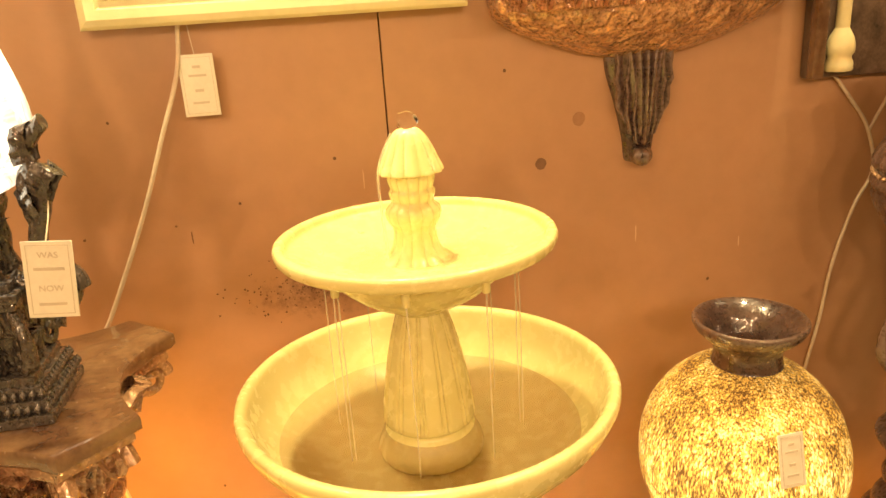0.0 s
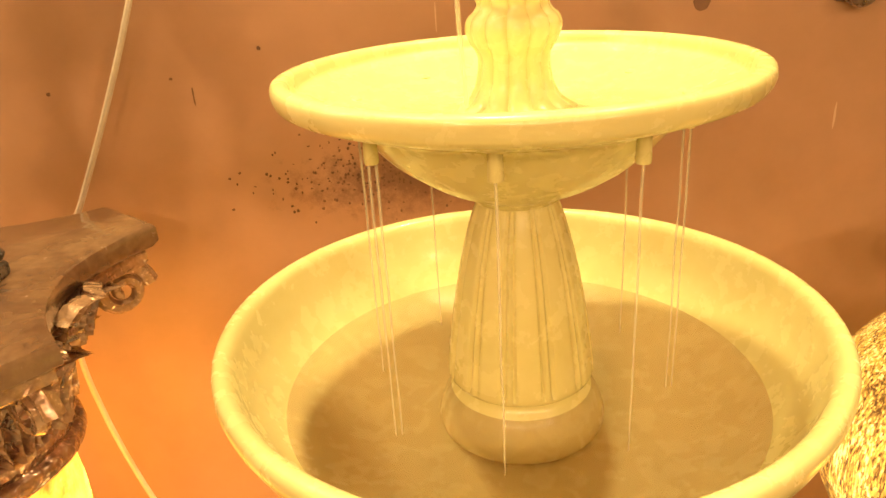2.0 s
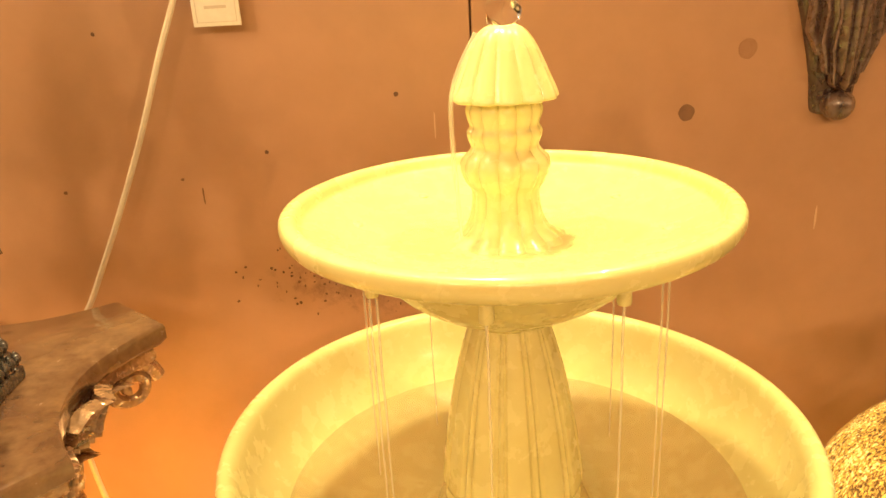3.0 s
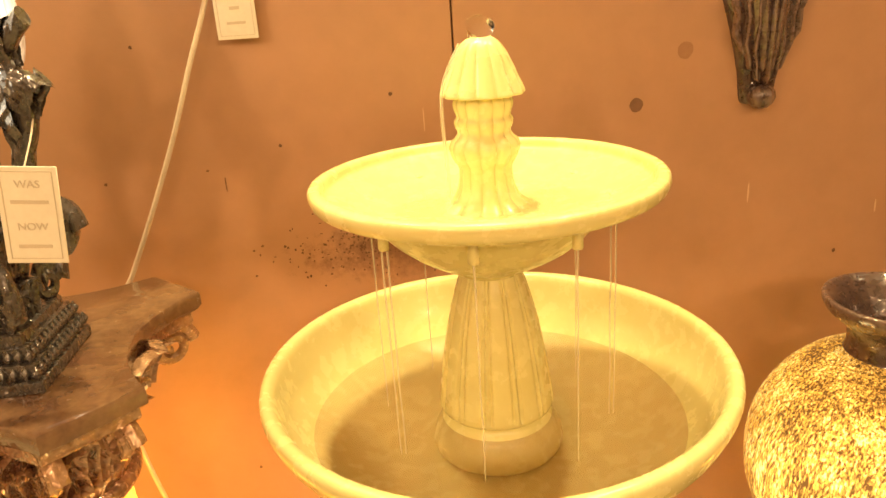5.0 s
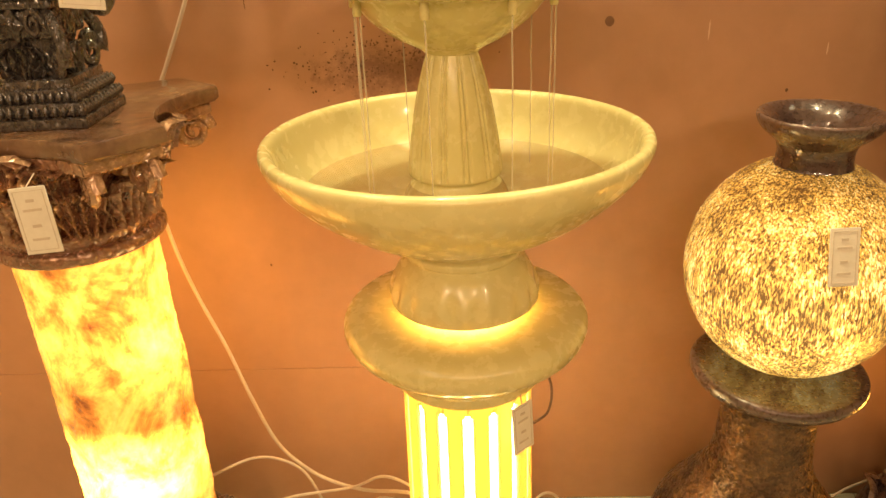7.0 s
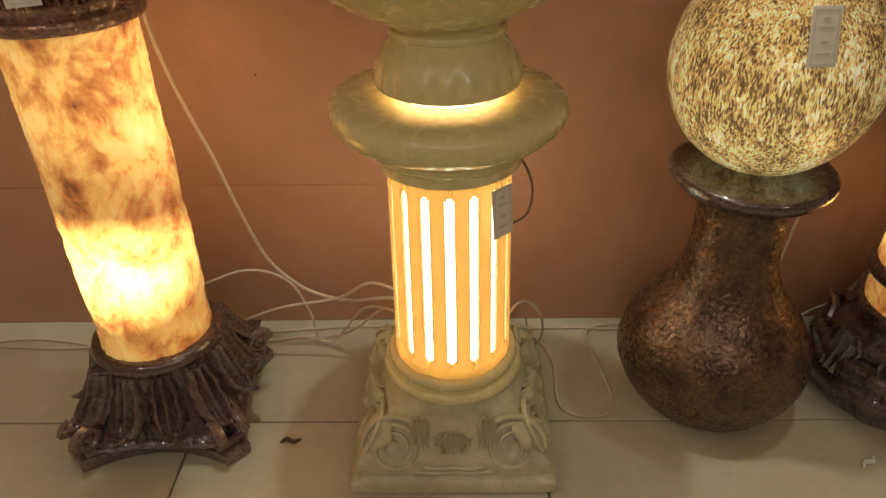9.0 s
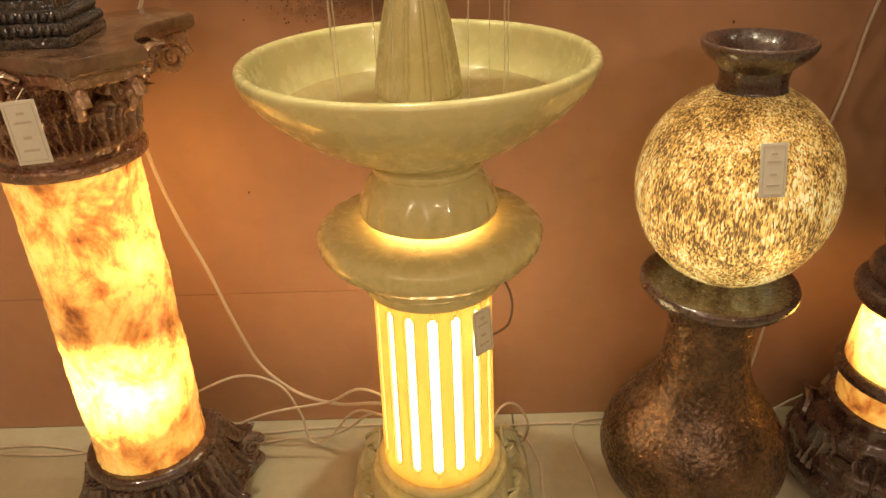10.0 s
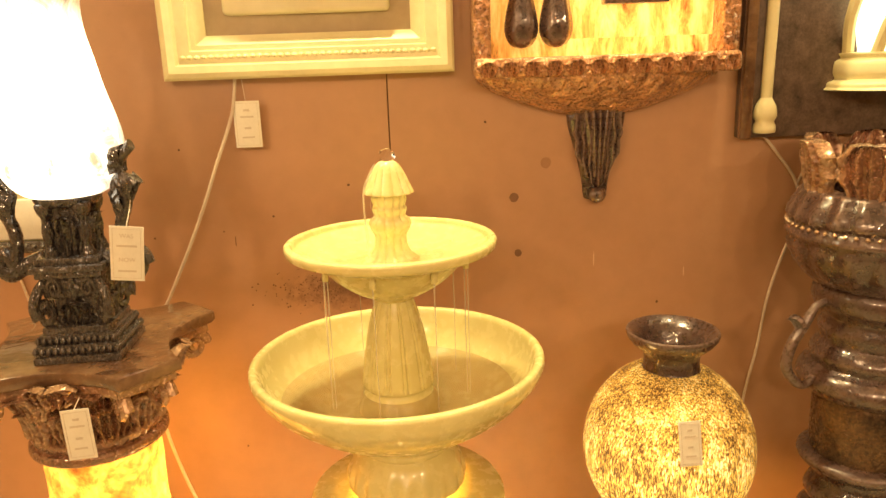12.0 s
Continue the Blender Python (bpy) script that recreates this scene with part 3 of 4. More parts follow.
def onyx_column():
    c = thing("column_lamp", (-0.560, 0.916, 0), "lit honey onyx column with dark carved capital and foot", "lamp", turn=3)
    foot = part("foot", slab(abacus(0.150, 0.118, 0.036, 16), 0.0, 0.024, 0.004), BRONZE, c, "dark spreading foot like an upturned capital")
    part("foot_step", slab(abacus(0.141, 0.108, 0.036, 16), 0.024, 0.036, 0.003), BRONZE, foot)

    def ribbed(a, z):
        t = min(1, max(0, (z - 0.03) / 0.125))
        corner = (0.5 + 0.5 * math.cos(4 * (a - math.pi / 4))) ** 1.5
        return 1 + (1 - t) ** 1.3 * (0.30 * corner - 0.06) + 0.055 * abs(math.sin(14 * a)) ** 0.7 * math.sin(math.pi * t)
    part("bell", lathe(soft([(0.060, 0.034), (0.138, 0.034), (0.130, 0.046), (0.120, 0.066), (0.110, 0.092), (0.102, 0.122), (0.099, 0.150), (0.098, 0.164), (0.060, 0.166)], 5), 224, ribbed), BRONZE, foot, "fluted leafy bell")

    def drooping():
        bm = leaf(0.120, 0.044, 0.034, 3)
        bmesh.ops.transform(bm, matrix=Matrix.Diagonal((1, 1, -1, 1)), verts=bm.verts[:])
        return bm
    spin(drooping, 12, 0.100, 0.160, 15, "leaf", BRONZE, foot, -14)
    for k in range(4):
        for side in (-1, 1):
            cl = part("volute", spiral(0.024, 1.8, 0.009, 0.005), BRONZE, foot)
            cl.matrix_basis = pose(0, 0, 0, 0, 0, 45 + 90 * k + side * 5) @ pose(0.166, side * 0.004, 0.056)
        cl = part("corner_leaf", drooping(), BRONZE, foot)
        cl.matrix_basis = pose(0, 0, 0, 0, 0, 90 * k + 45) @ pose(0, -0.112, 0.158, -24)
        sh = part("shell", leaf(0.050, 0.056, 0.010, 5), BRONZE, foot)
        sh.matrix_basis = pose(0, 0, 0, 0, 0, 90 * k) @ pose(0, -0.120, 0.034, -12)
    part("lower_collar", lathe(soft([(0.080, 0.160), (0.102, 0.162), (0.107, 0.170), (0.104, 0.180), (0.097, 0.184), (0.086, 0.184)]), 72), BRONZE, c, "dark ring round the shaft")

    def rough(a, z):
        return 1 + 0.034 * noise.noise((3 * math.cos(a), 3 * math.sin(a), z * 16)) + 0.020 * noise.noise((7 * math.cos(a), 7 * math.sin(a), z * 40)) + 0.012 * noise.noise((16 * math.cos(a), 16 * math.sin(a), z * 95)) + 0.006 * noise.noise((34 * math.cos(a), 34 * math.sin(a), z * 200))
    prof = [(0.0895 - 0.001 * i / 110, 0.178 + 0.525 * i / 110) for i in range(111)]
    part("shaft", lathe(prof, 200, rough), ONYX, c, "rough glowing honey-coloured onyx shaft", 60)
    part("upper_collar", lathe(soft([(0.080, 0.694), (0.098, 0.694), (0.105, 0.700), (0.104, 0.710), (0.098, 0.714), (0.100, 0.720), (0.101, 0.728), (0.092, 0.732), (0.08, 0.732)]), 72), GILT, c, "dark gilt double ring")
    bell = part("capital", lathe(soft([(0.085, 0.728), (0.090, 0.740), (0.096, 0.775), (0.112, 0.806), (0.134, 0.824), (0.136, 0.832), (0.06, 0.832)]), 96, lambda a, z: 1 + 0.02 * math.sin(24 * a)), GILT, c, "carved acanthus capital")
    spin(lambda: leaf(0.080, 0.046, 0.030, 4), 12, 0.094, 0.728, 0, "leaf", GILT, bell, 4)
    spin(lambda: leaf(0.060, 0.050, 0.036, 5), 8, 0.112, 0.782, 22.5, "upper_leaf", GILT, bell, 10)
    for k in range(4):
        for side in (-1, 1):
            s = part("volute", spiral(0.026, 1.7, 0.0085, 0.006), GILT, bell)
            s.matrix_basis = pose(0, 0, 0, 0, 0, 45 + 90 * k + side * 9) @ pose(0.165, side * 0.004, 0.806, 0, 0, 0)
        s = part("shell", leaf(0.045, 0.060, 0.012, 6), GILT, bell)
        s.matrix_basis = pose(0, 0, 0, 0, 0, 90 * k) @ pose(0, -0.132, 0.812, 14)
    part("abacus_moulding", slab(abacus(0.163, 0.102, 0.036), 0.826, 0.842, 0.004), GILT, c)
    part("abacus", slab(abacus(0.174, 0.109, 0.040), 0.842, 0.864, 0.005), STONE, c, "brown marbled top slab with curved-in sides")


onyx_column()


# ---- lamp on the column ----
def table_lamp():
    t = thing("table_lamp", (-0.530, 0.872, 0.864), "blackened metal lamp with a glowing smoked glass shade", "lamp")
    t.matrix_basis = t.matrix_basis @ pose(0, 0, 0, 0, 0, 4) @ Matrix.Diagonal((0.76, 0.76, 1.20, 1))
    base = part("plinth", box((0.160, 0.160, 0.010), (0, 0, 0.005), 0.003), BLACKENED, t, "square base with two beaded rows")
    for z, w in ((0.017, 0.148), (0.029, 0.136), (0.037, 0.124)):
        part("step", box((w, w, 0.012), (0, 0, z), 0.003), BLACKENED, base)
    mesh = None
    for half, z in ((0.075, 0.016), (0.069, 0.028)):
        for k in range(4):
            for i in range(13):
                if mesh is None:
                    bead = part("bead", lathe(soft([(0, -0.0062), (0.0058, 0), (0, 0.0062)], 3), 10), BLACKENED, base)
                    mesh = bead.data
                else:
                    bead = new("bead", mesh)
                    bead.parent = base
                bead.matrix_basis = pose(0, 0, 0, 0, 0, 90 * k) @ pose(half * (i / 6 - 1), -half, z)
    body = part("body", box((0.084, 0.084, 0.060), (0, 0, 0.070), 0.008, segs=3), BLACKENED, t, "square carved body with corner scrolls")
    part("frieze", box((0.108, 0.108, 0.026), (0, 0, 0.090), 0.006, segs=3), BLACKENED, body)
    for k in range(4):
        foot = add(spiral(0.017, 1.6, 0.0075, 0.006), tube([(0.016, 0, 0.0), (0.020, 0, 0.014), (0.010, 0, 0.030), (-0.006, 0, 0.042), (-0.010, 0, 0.054)], 0.0095, 10, 4, taper=lambda u: 1.2 - 0.6 * u))
        s = part("corner_scroll", foot, BLACKENED, body)
        s.matrix_basis = pose(0, 0, 0, 0, 0, 45 + 90 * k) @ pose(0.074, 0, 0.057)
        for side in (-1, 1):
            s = part("frieze_scroll", add(bmesh.new(), spiral(0.013, 1.6, 0.0042, 0.004), Matrix.Diagonal((side, 1, 1, 1))), BLACKENED, body)
            s.matrix_basis = pose(0, 0, 0, 0, 0, 90 * k) @ pose(side * 0.030, -0.054, 0.090)
        s = part("rosette", lathe(soft([(0, 0.010), (0.008, 0.006), (0.013, 0.004), (0.015, 0)]), 24, lambda a, z: 1 + 0.2 * math.cos(5 * a)), BLACKENED, body)
        s.matrix_basis = pose(0, 0, 0, 0, 0, 90 * k) @ pose(0, -0.054, 0.090, 90)
        s = part("apron_leaf", leaf(0.040, 0.050, 0.012, 4), BLACKENED, body)
        s.matrix_basis = pose(0, 0, 0, 0, 0, 90 * k) @ pose(0, -0.046, 0.038)
    for z, w in ((0.107, 0.122), (0.115, 0.138), (0.123, 0.118)):
        part("cornice", box((w, w, 0.0085), (0, 0, z), 0.003), BLACKENED, t)
    pillar = part("pillar", box((0.064, 0.064, 0.066), (0, 0, 0.158), 0.008, segs=3), BLACKENED, t, "square pillar with carved corners")
    for k in range(4):
        s = part("colonette", lathe(soft([(0, 0.124), (0.014, 0.126), (0.012, 0.134), (0.008, 0.142), (0.011, 0.156), (0.008, 0.172), (0.014, 0.180), (0.016, 0.190), (0, 0.192)], 3), 20), BLACKENED, pillar)
        s.matrix_basis = pose(0, 0, 0, 0, 0, 45 + 90 * k) @ pose(0.047, 0, 0)
        s = part("pillar_leaf", leaf(0.056, 0.040, 0.014, 3), BLACKENED, pillar)
        s.matrix_basis = pose(0, 0, 0, 0, 0, 90 * k) @ pose(0, -0.034, 0.128)
    part("shade_cup", lathe(soft([(0.020, 0.184), (0.048, 0.186), (0.058, 0.194), (0.054, 0.200), (0.030, 0.202)]), 48, lambda a, z: 1 + 0.05 * math.cos(12 * a)), BLACKENED, t)
    for turn in (184, 342):
        arm = part("arm", tube([(0.040, 0, 0.122), (0.074, 0, 0.112), (0.100, 0, 0.104), (0.112, 0, 0.116), (0.102, 0, 0.130), (0.090, 0, 0.118), (0.080, 0, 0.146), (0.086, 0, 0.170), (0.098, 0, 0.190), (0.098, 0, 0.214), (0.092, 0, 0.232), (0.104, 0, 0.246), (0.120, 0, 0.256)], 0.0095, 10, 5, taper=lambda u: 1.15 - 0.7 * max(0, u - 0.45)), BLACKENED, t, "curling dragon-like arm")
        for x, z, r in ((0.106, 0.114, 0.020), (0.090, 0.202, 0.015)):
            part("arm_scroll", spiral(r, 1.6, 0.0085, 0.004), BLACKENED, arm).matrix_basis = pose(x, 0, z)
        for x, z, tilt in ((0.100, 0.196, 30), (0.094, 0.224, -10), (0.078, 0.204, 150)):
            part("crest", leaf(0.036, 0.026, 0.012, 3), BLACKENED, arm).matrix_basis = pose(x, 0, z, 0, tilt, 0) @ pose(0, 0, 0, 0, 0, 90)
        arm.matrix_basis = pose(0, 0, 0, 0, 0, turn) @ pose(0.012, 0, 0) @ Matrix.Diagonal((1.14, 1.2, 1, 1))
    part("shade", lathe(soft([(0.026, 0.196), (0.064, 0.198), (0.093, 0.212), (0.109, 0.234), (0.112, 0.256), (0.105, 0.284), (0.090, 0.320), (0.079, 0.356), (0.069, 0.392), (0.071, 0.424), (0.086, 0.456), (0.105, 0.478), (0.101, 0.478), (0.082, 0.456), (0.068, 0.424), (0.065, 0.400)]), 72), SHADE, t, "hourglass smoked glass shade, brightly lit")


table_lamp()


# ---- crackle globe on its bronze vase ----
def vase_lamp():
    v = thing("pedestal_vase", (0.386, 0.950, 0), "dark speckled bronze vase with round belly and dished rim", "vase")
    part("belly", lathe(soft([(0, 0.0), (0.090, 0.0), (0.112, 0.008), (0.138, 0.038), (0.157, 0.082), (0.157, 0.122), (0.140, 0.170), (0.108, 0.214), (0.085, 0.250), (0.072, 0.290), (0.068, 0.340), (0.068, 0.385), (0.072, 0.405), (0.050, 0.405)]), 96,
         lambda a, z: 1 + 0.008 * noise.noise((6 * math.cos(a), 6 * math.sin(a), z * 30))), VASE, v, "round speckled belly and neck")
    part("dish", lathe(soft([(0.060, 0.398), (0.075, 0.402), (0.102, 0.418), (0.117, 0.432), (0.1205, 0.442), (0.116, 0.450), (0.103, 0.450), (0.085, 0.447), (0.050, 0.4438), (0, 0.4430)]), 96), BRONZE, v, "smooth dark dished rim")
    g = thing("globe_lamp", (0.396, 0.972, 0.432), "glowing gold crackle-glass globe with dark flared lip", "lamp")
    prof = [(0.147 * math.sin(radians(a)), 0.165 - 0.158 * math.cos(radians(a))) for a in range(6, 167, 4)]
    part("globe", lathe([(0, prof[0][1])] + prof, 112, lambda a, z: 1 + 0.006 * noise.noise((7 * math.cos(a), 7 * math.sin(a), z * 40))), CRACKLE, g, "rough crackle-glass globe lit from inside")
    part("neck", lathe(soft([(0.057, 0.304), (0.051, 0.311), (0.0475, 0.318), (0.0465, 0.332), (0.050, 0.345)]), 64), BRONZE, g)
    part("lip", lathe(soft([(0.045, 0.338), (0.052, 0.346), (0.070, 0.362), (0.077, 0.374), (0.0765, 0.381), (0.070, 0.380), (0.052, 0.366), (0.040, 0.340), (0.036, 0.318)]), 72), BRONZE, g, "wide flared dark lip")


vase_lamp()


# ---- carved column lamp ----
def carved_column():
    c = thing("carved_column_lamp", (0.742, 0.965, 0), "dark carved column lamp with amber glass bands", "lamp")
    base = part("base", lathe(soft([(0, 0.0), (0.130, 0.0), (0.150, 0.010), (0.158, 0.030), (0.160, 0.050), (0.150, 0.066), (0.152, 0.080), (0.146, 0.096), (0.130, 0.104), (0.132, 0.116), (0.122, 0.134), (0.108, 0.150), (0.104, 0.172), (0.094, 0.180), (0.05, 0.180)]), 96, lambda a, z: 1 + 0.012 * math.cos(16 * a)), BRONZE, c, "stepped dark base with scrolled leaves")
    spin(lambda: leaf(0.100, 0.060, 0.026, 4), 8, 0.150, 0.060, 10, "leaf", BRONZE, base, -24)
    part("lower_glass", lathe(soft([(0.090, 0.174), (0.096, 0.180), (0.097, 0.210), (0.094, 0.232), (0.090, 0.236)], 2), 72), AMBER, c, "glowing amber band")
    part("ring", lathe(soft([(0.088, 0.230), (0.106, 0.234), (0.110, 0.246), (0.104, 0.256), (0.088, 0.258)]), 72), BRONZE, c)
    part("upper_glass", lathe(soft([(0.094, 0.254), (0.097, 0.262), (0.092, 0.320), (0.086, 0.372), (0.082, 0.380)], 2), 72), AMBER, c, "glowing amber glass sleeve")
    part("turned_neck", lathe(soft([(0.078, 0.374), (0.104, 0.380), (0.112, 0.395), (0.108, 0.412), (0.092, 0.420), (0.096, 0.434), (0.090, 0.450), (0.074, 0.460), (0.080, 0.476), (0.086, 0.490), (0.078, 0.508), (0.070, 0.520), (0.072, 0.536), (0.088, 0.545), (0.100, 0.555), (0.102, 0.566), (0.090, 0.574), (0.07, 0.576)]), 80), BRONZE, c, "turned dark neck with rings")
    part("sleeve", lathe(soft([(0.078, 0.570), (0.083, 0.575), (0.085, 0.640), (0.084, 0.684), (0.078, 0.690)], 2), 72), VASE, c, "plain bronze-glazed sleeve")
    part("upper_turning", lathe(soft([(0.075, 0.680), (0.092, 0.686), (0.110, 0.700), (0.116, 0.716), (0.108, 0.734), (0.094, 0.744), (0.098, 0.760), (0.090, 0.776), (0.084, 0.786), (0.088, 0.806), (0.082, 0.826), (0.090, 0.838), (0.100, 0.850), (0.102, 0.868), (0.094, 0.884), (0.07, 0.886)]), 80), BRONZE, c)
    for k in range(3):
        h = part("handle", tube([(0.098, 0, 0.862), (0.120, 0, 0.852), (0.138, 0, 0.822), (0.158, 0, 0.792), (0.166, 0, 0.752), (0.146, 0, 0.722), (0.126, 0, 0.714), (0.112, 0, 0.728)], 0.0070, 10, 5, taper=lambda t: 0.8 + 0.5 * math.sin(math.pi * t)), BRONZE, c, "scrolling bronze handle")
        part("handle_leaf", leaf(0.040, 0.020, 0.012, 2, 0.003), BRONZE, h).matrix_basis = pose(0.140, 0, 0.812, 0, 20, 0) @ pose(0, 0, 0, 0, 0, 90)
        h.matrix_basis = pose(0, 0, 0, 0, 0, 190 + 120 * k)
    cup = part("cup", lathe(soft([(0.070, 0.880), (0.100, 0.886), (0.122, 0.906), (0.140, 0.936), (0.147, 0.962), (0.153, 0.972), (0.149, 0.984), (0.145, 0.990), (0.151, 1.000), (0.146, 1.016), (0.136, 1.034), (0.128, 1.044), (0.10, 1.046)]), 112,
         lambda a, z: 1 + (0.035 * abs(math.cos(9 * a)) if z < 0.960 else 0.02 * math.cos(24 * a) if z > 0.992 else 0.0)), BRONZE, c, "gadrooned dark cup with a beaded rim")
    bead = None
    for k in range(60):
        if bead is None:
            bead = part("bead", lathe(soft([(0, -0.004), (0.004, 0), (0, 0.004)], 3), 8), GILT, cup)
            ob = bead
        else:
            ob = new("bead", bead.data)
            ob.parent = cup
        a = 2 * math.pi * k / 60
        ob.matrix_basis = pose(0.150 * math.cos(a), 0.150 * math.sin(a), 0.987)
    spin(lambda: leaf(0.110, 0.085, 0.010, 5, 0.006), 7, 0.118, 1.036, 6, "crown_leaf", GILT, c, 6)
    b = thing("black_block", (0.752, 0.872, 1.046), "small black plastic block resting in the cup", "box")
    part("case", box((0.10, 0.05, 0.028), (0, 0, 0.014), 0.004), BOTTLE, b)


carved_column()


# ---- things on the wall ----
def mitred(w, h, profile):
    """A rectangular frame of that inner size with a moulded section, in the x-z plane, facing -y. profile: (outwards, forwards)."""
    bm = bmesh.new()
    rings = []
    for out, fwd in profile:
        rings.append([bm.verts.new((sx * (w / 2 + out), -fwd, sz * (h / 2 + out))) for sx, sz in ((-1, -1), (1, -1), (1, 1), (-1, 1))])
    rings.append(rings[0])
    for a, b in zip(rings, rings[1:]):
        for k in range(4):
            bm.faces.new((a[k], a[(k + 1) % 4], b[(k + 1) % 4], b[k]))
    return bm


def wall_picture():
    p = thing("picture_frame", (-0.207, WALL_Y, 1.252), "cream painted picture frame hung on the wall", "picture")
    frame_ob = part("frame", mitred(0.356, 0.52, [(0, 0.002), (0, 0.016), (0.010, 0.020), (0.016, 0.026), (0.024, 0.027), (0.026, 0.032), (0.046, 0.034), (0.050, 0.040), (0.062, 0.043), (0.070, 0.040), (0.074, 0.034), (0.074, 0.002)]), CREAMFRAME, p, "moulded cream frame with an egg-and-dart band", 25)
    frame_ob.matrix_basis = pose(0, 0, 0.334)
    part("mount", box((0.360, 0.006, 0.53), (0, -0.008, 0.334), 0.001), MOUNT, p, "tan mount board")
    part("relief", box((0.286, 0.022, 0.46), (0.0, -0.018, 0.336), 0.008, segs=3), CANVAS, p, "raised pale panel")
    first = None
    for i in range(37):
        if first is None:
            first = part("egg", lathe(soft([(0, 0.004), (0.0045, 0.002), (0.005, -0.002), (0, -0.004)], 2), 8), CREAMFRAME, frame_ob)
            ob = first
        else:
            ob = new("egg", first.data)
            ob.parent = frame_ob
        ob.matrix_basis = pose(-0.216 + 0.012 * i, -0.034, -0.296)


def wall_niche():
    n = thing("wall_niche_lamp", (0.303, WALL_Y, 1.0), "lit gilt niche on a carved bronze wall bracket", "lamp")
    part("back", box((0.40, 0.008, 0.50), (0, -0.010, 0.50), 0.001), GLOWBACK, n, "glowing amber back panel")
    # gold panel, no lamp itself: the light on it is emission
    part("panel", box((0.30, 0.014, 0.40), (0.07, -0.022, 0.50), 0.004), GLOWBACK, n, "rough golden panel with an added glow")
    for x in (-0.212, 0.212):
        part("side_post", box((0.030, 0.075, 0.50), (x, -0.040, 0.495), 0.006), NICHEGILT, n)
    rail = part("front_rail", box((0.455, 0.030, 0.034), (0, -0.078, 0.254), 0.008, segs=3), NICHEGILT, n, "carved bottom rail")
    first = None
    for i in range(12):
        if first is None:
            first = part("rail_leaf", leaf(0.028, 0.034, 0.008, 3), NICHEGILT, rail)
            ob = first
        else:
            ob = new("rail_leaf", first.data)
            ob.parent = rail
        ob.matrix_basis = pose(-0.205 + 0.0373 * i, -0.092, 0.240)
    # half bowl under the shelf
    def half(profile, segs=40):
        bm = bmesh.new()
        rings = [[bm.verts.new((r * 1.0 * math.cos(math.pi + math.pi * k / segs), 0.42 * r * math.sin(math.pi + math.pi * k / segs) * (1 + 0.03 * math.cos(18 * math.pi * k / segs)), z)) for k in range(segs + 1)] for r, z in profile]
        for lo, hi in zip(rings, rings[1:]):
            for k in range(segs):
                bm.faces.new((lo[k], lo[k + 1], hi[k + 1], hi[k]))
        bm.faces.new(rings[-1])
        return bm
    part("shelf_bowl", half(soft([(0.052, 0.168), (0.090, 0.176), (0.140, 0.192), (0.185, 0.210), (0.212, 0.226), (0.222, 0.238), (0.222, 0.250)])), NICHEGILT, n, "shallow gilt half bowl")
    part("corbel", half(soft([(0.001, 0.008), (0.016, 0.010), (0.022, 0.018), (0.026, 0.05), (0.038, 0.10), (0.050, 0.14), (0.054, 0.165), (0.050, 0.176)])), BRONZE, n, "tapering dark corbel")
    for x, high, wide, turn, fwd in ((-0.024, 0.128, 0.046, -9, -0.020), (0.024, 0.128, 0.046, 9, -0.020), (-0.012, 0.150, 0.036, -3, -0.026), (0.013, 0.152, 0.036, 4, -0.026), (0.0, 0.166, 0.030, 0, -0.028)):
        bm = leaf(high, wide, -0.014, 2, 0.006)
        bmesh.ops.transform(bm, matrix=Matrix.Diagonal((1, 1, -1, 1)), verts=bm.verts[:])
        part("corbel_leaf", bm, BRONZE, n).matrix_basis = pose(x, fwd, 0.176, 0, turn, 0)
    part("corbel_tip", lathe(soft([(0, -0.002), (0.010, 0.002), (0.016, 0.012), (0.013, 0.024), (0, 0.030)]), 24, lambda a, z: 1 + 0.12 * math.cos(5 * a)), BRONZE, n).matrix_basis = pose(0, -0.018, 0.006)
    for x in (-0.142, -0.082):
        part("pendant", lathe(soft([(0, 0.285), (0.018, 0.292), (0.028, 0.315), (0.024, 0.35), (0.014, 0.40), (0.012, 0.48)]), 32, lambda a, z: 1 + 0.06 * math.cos(6 * a)), BRONZE, n, "drop-shaped bronze ornament").matrix_basis = pose(x, -0.045, 0)
    part("lintel", box((0.112, 0.03, 0.016), (0.055, -0.04, 0.362), 0.003), BRONZE, n)


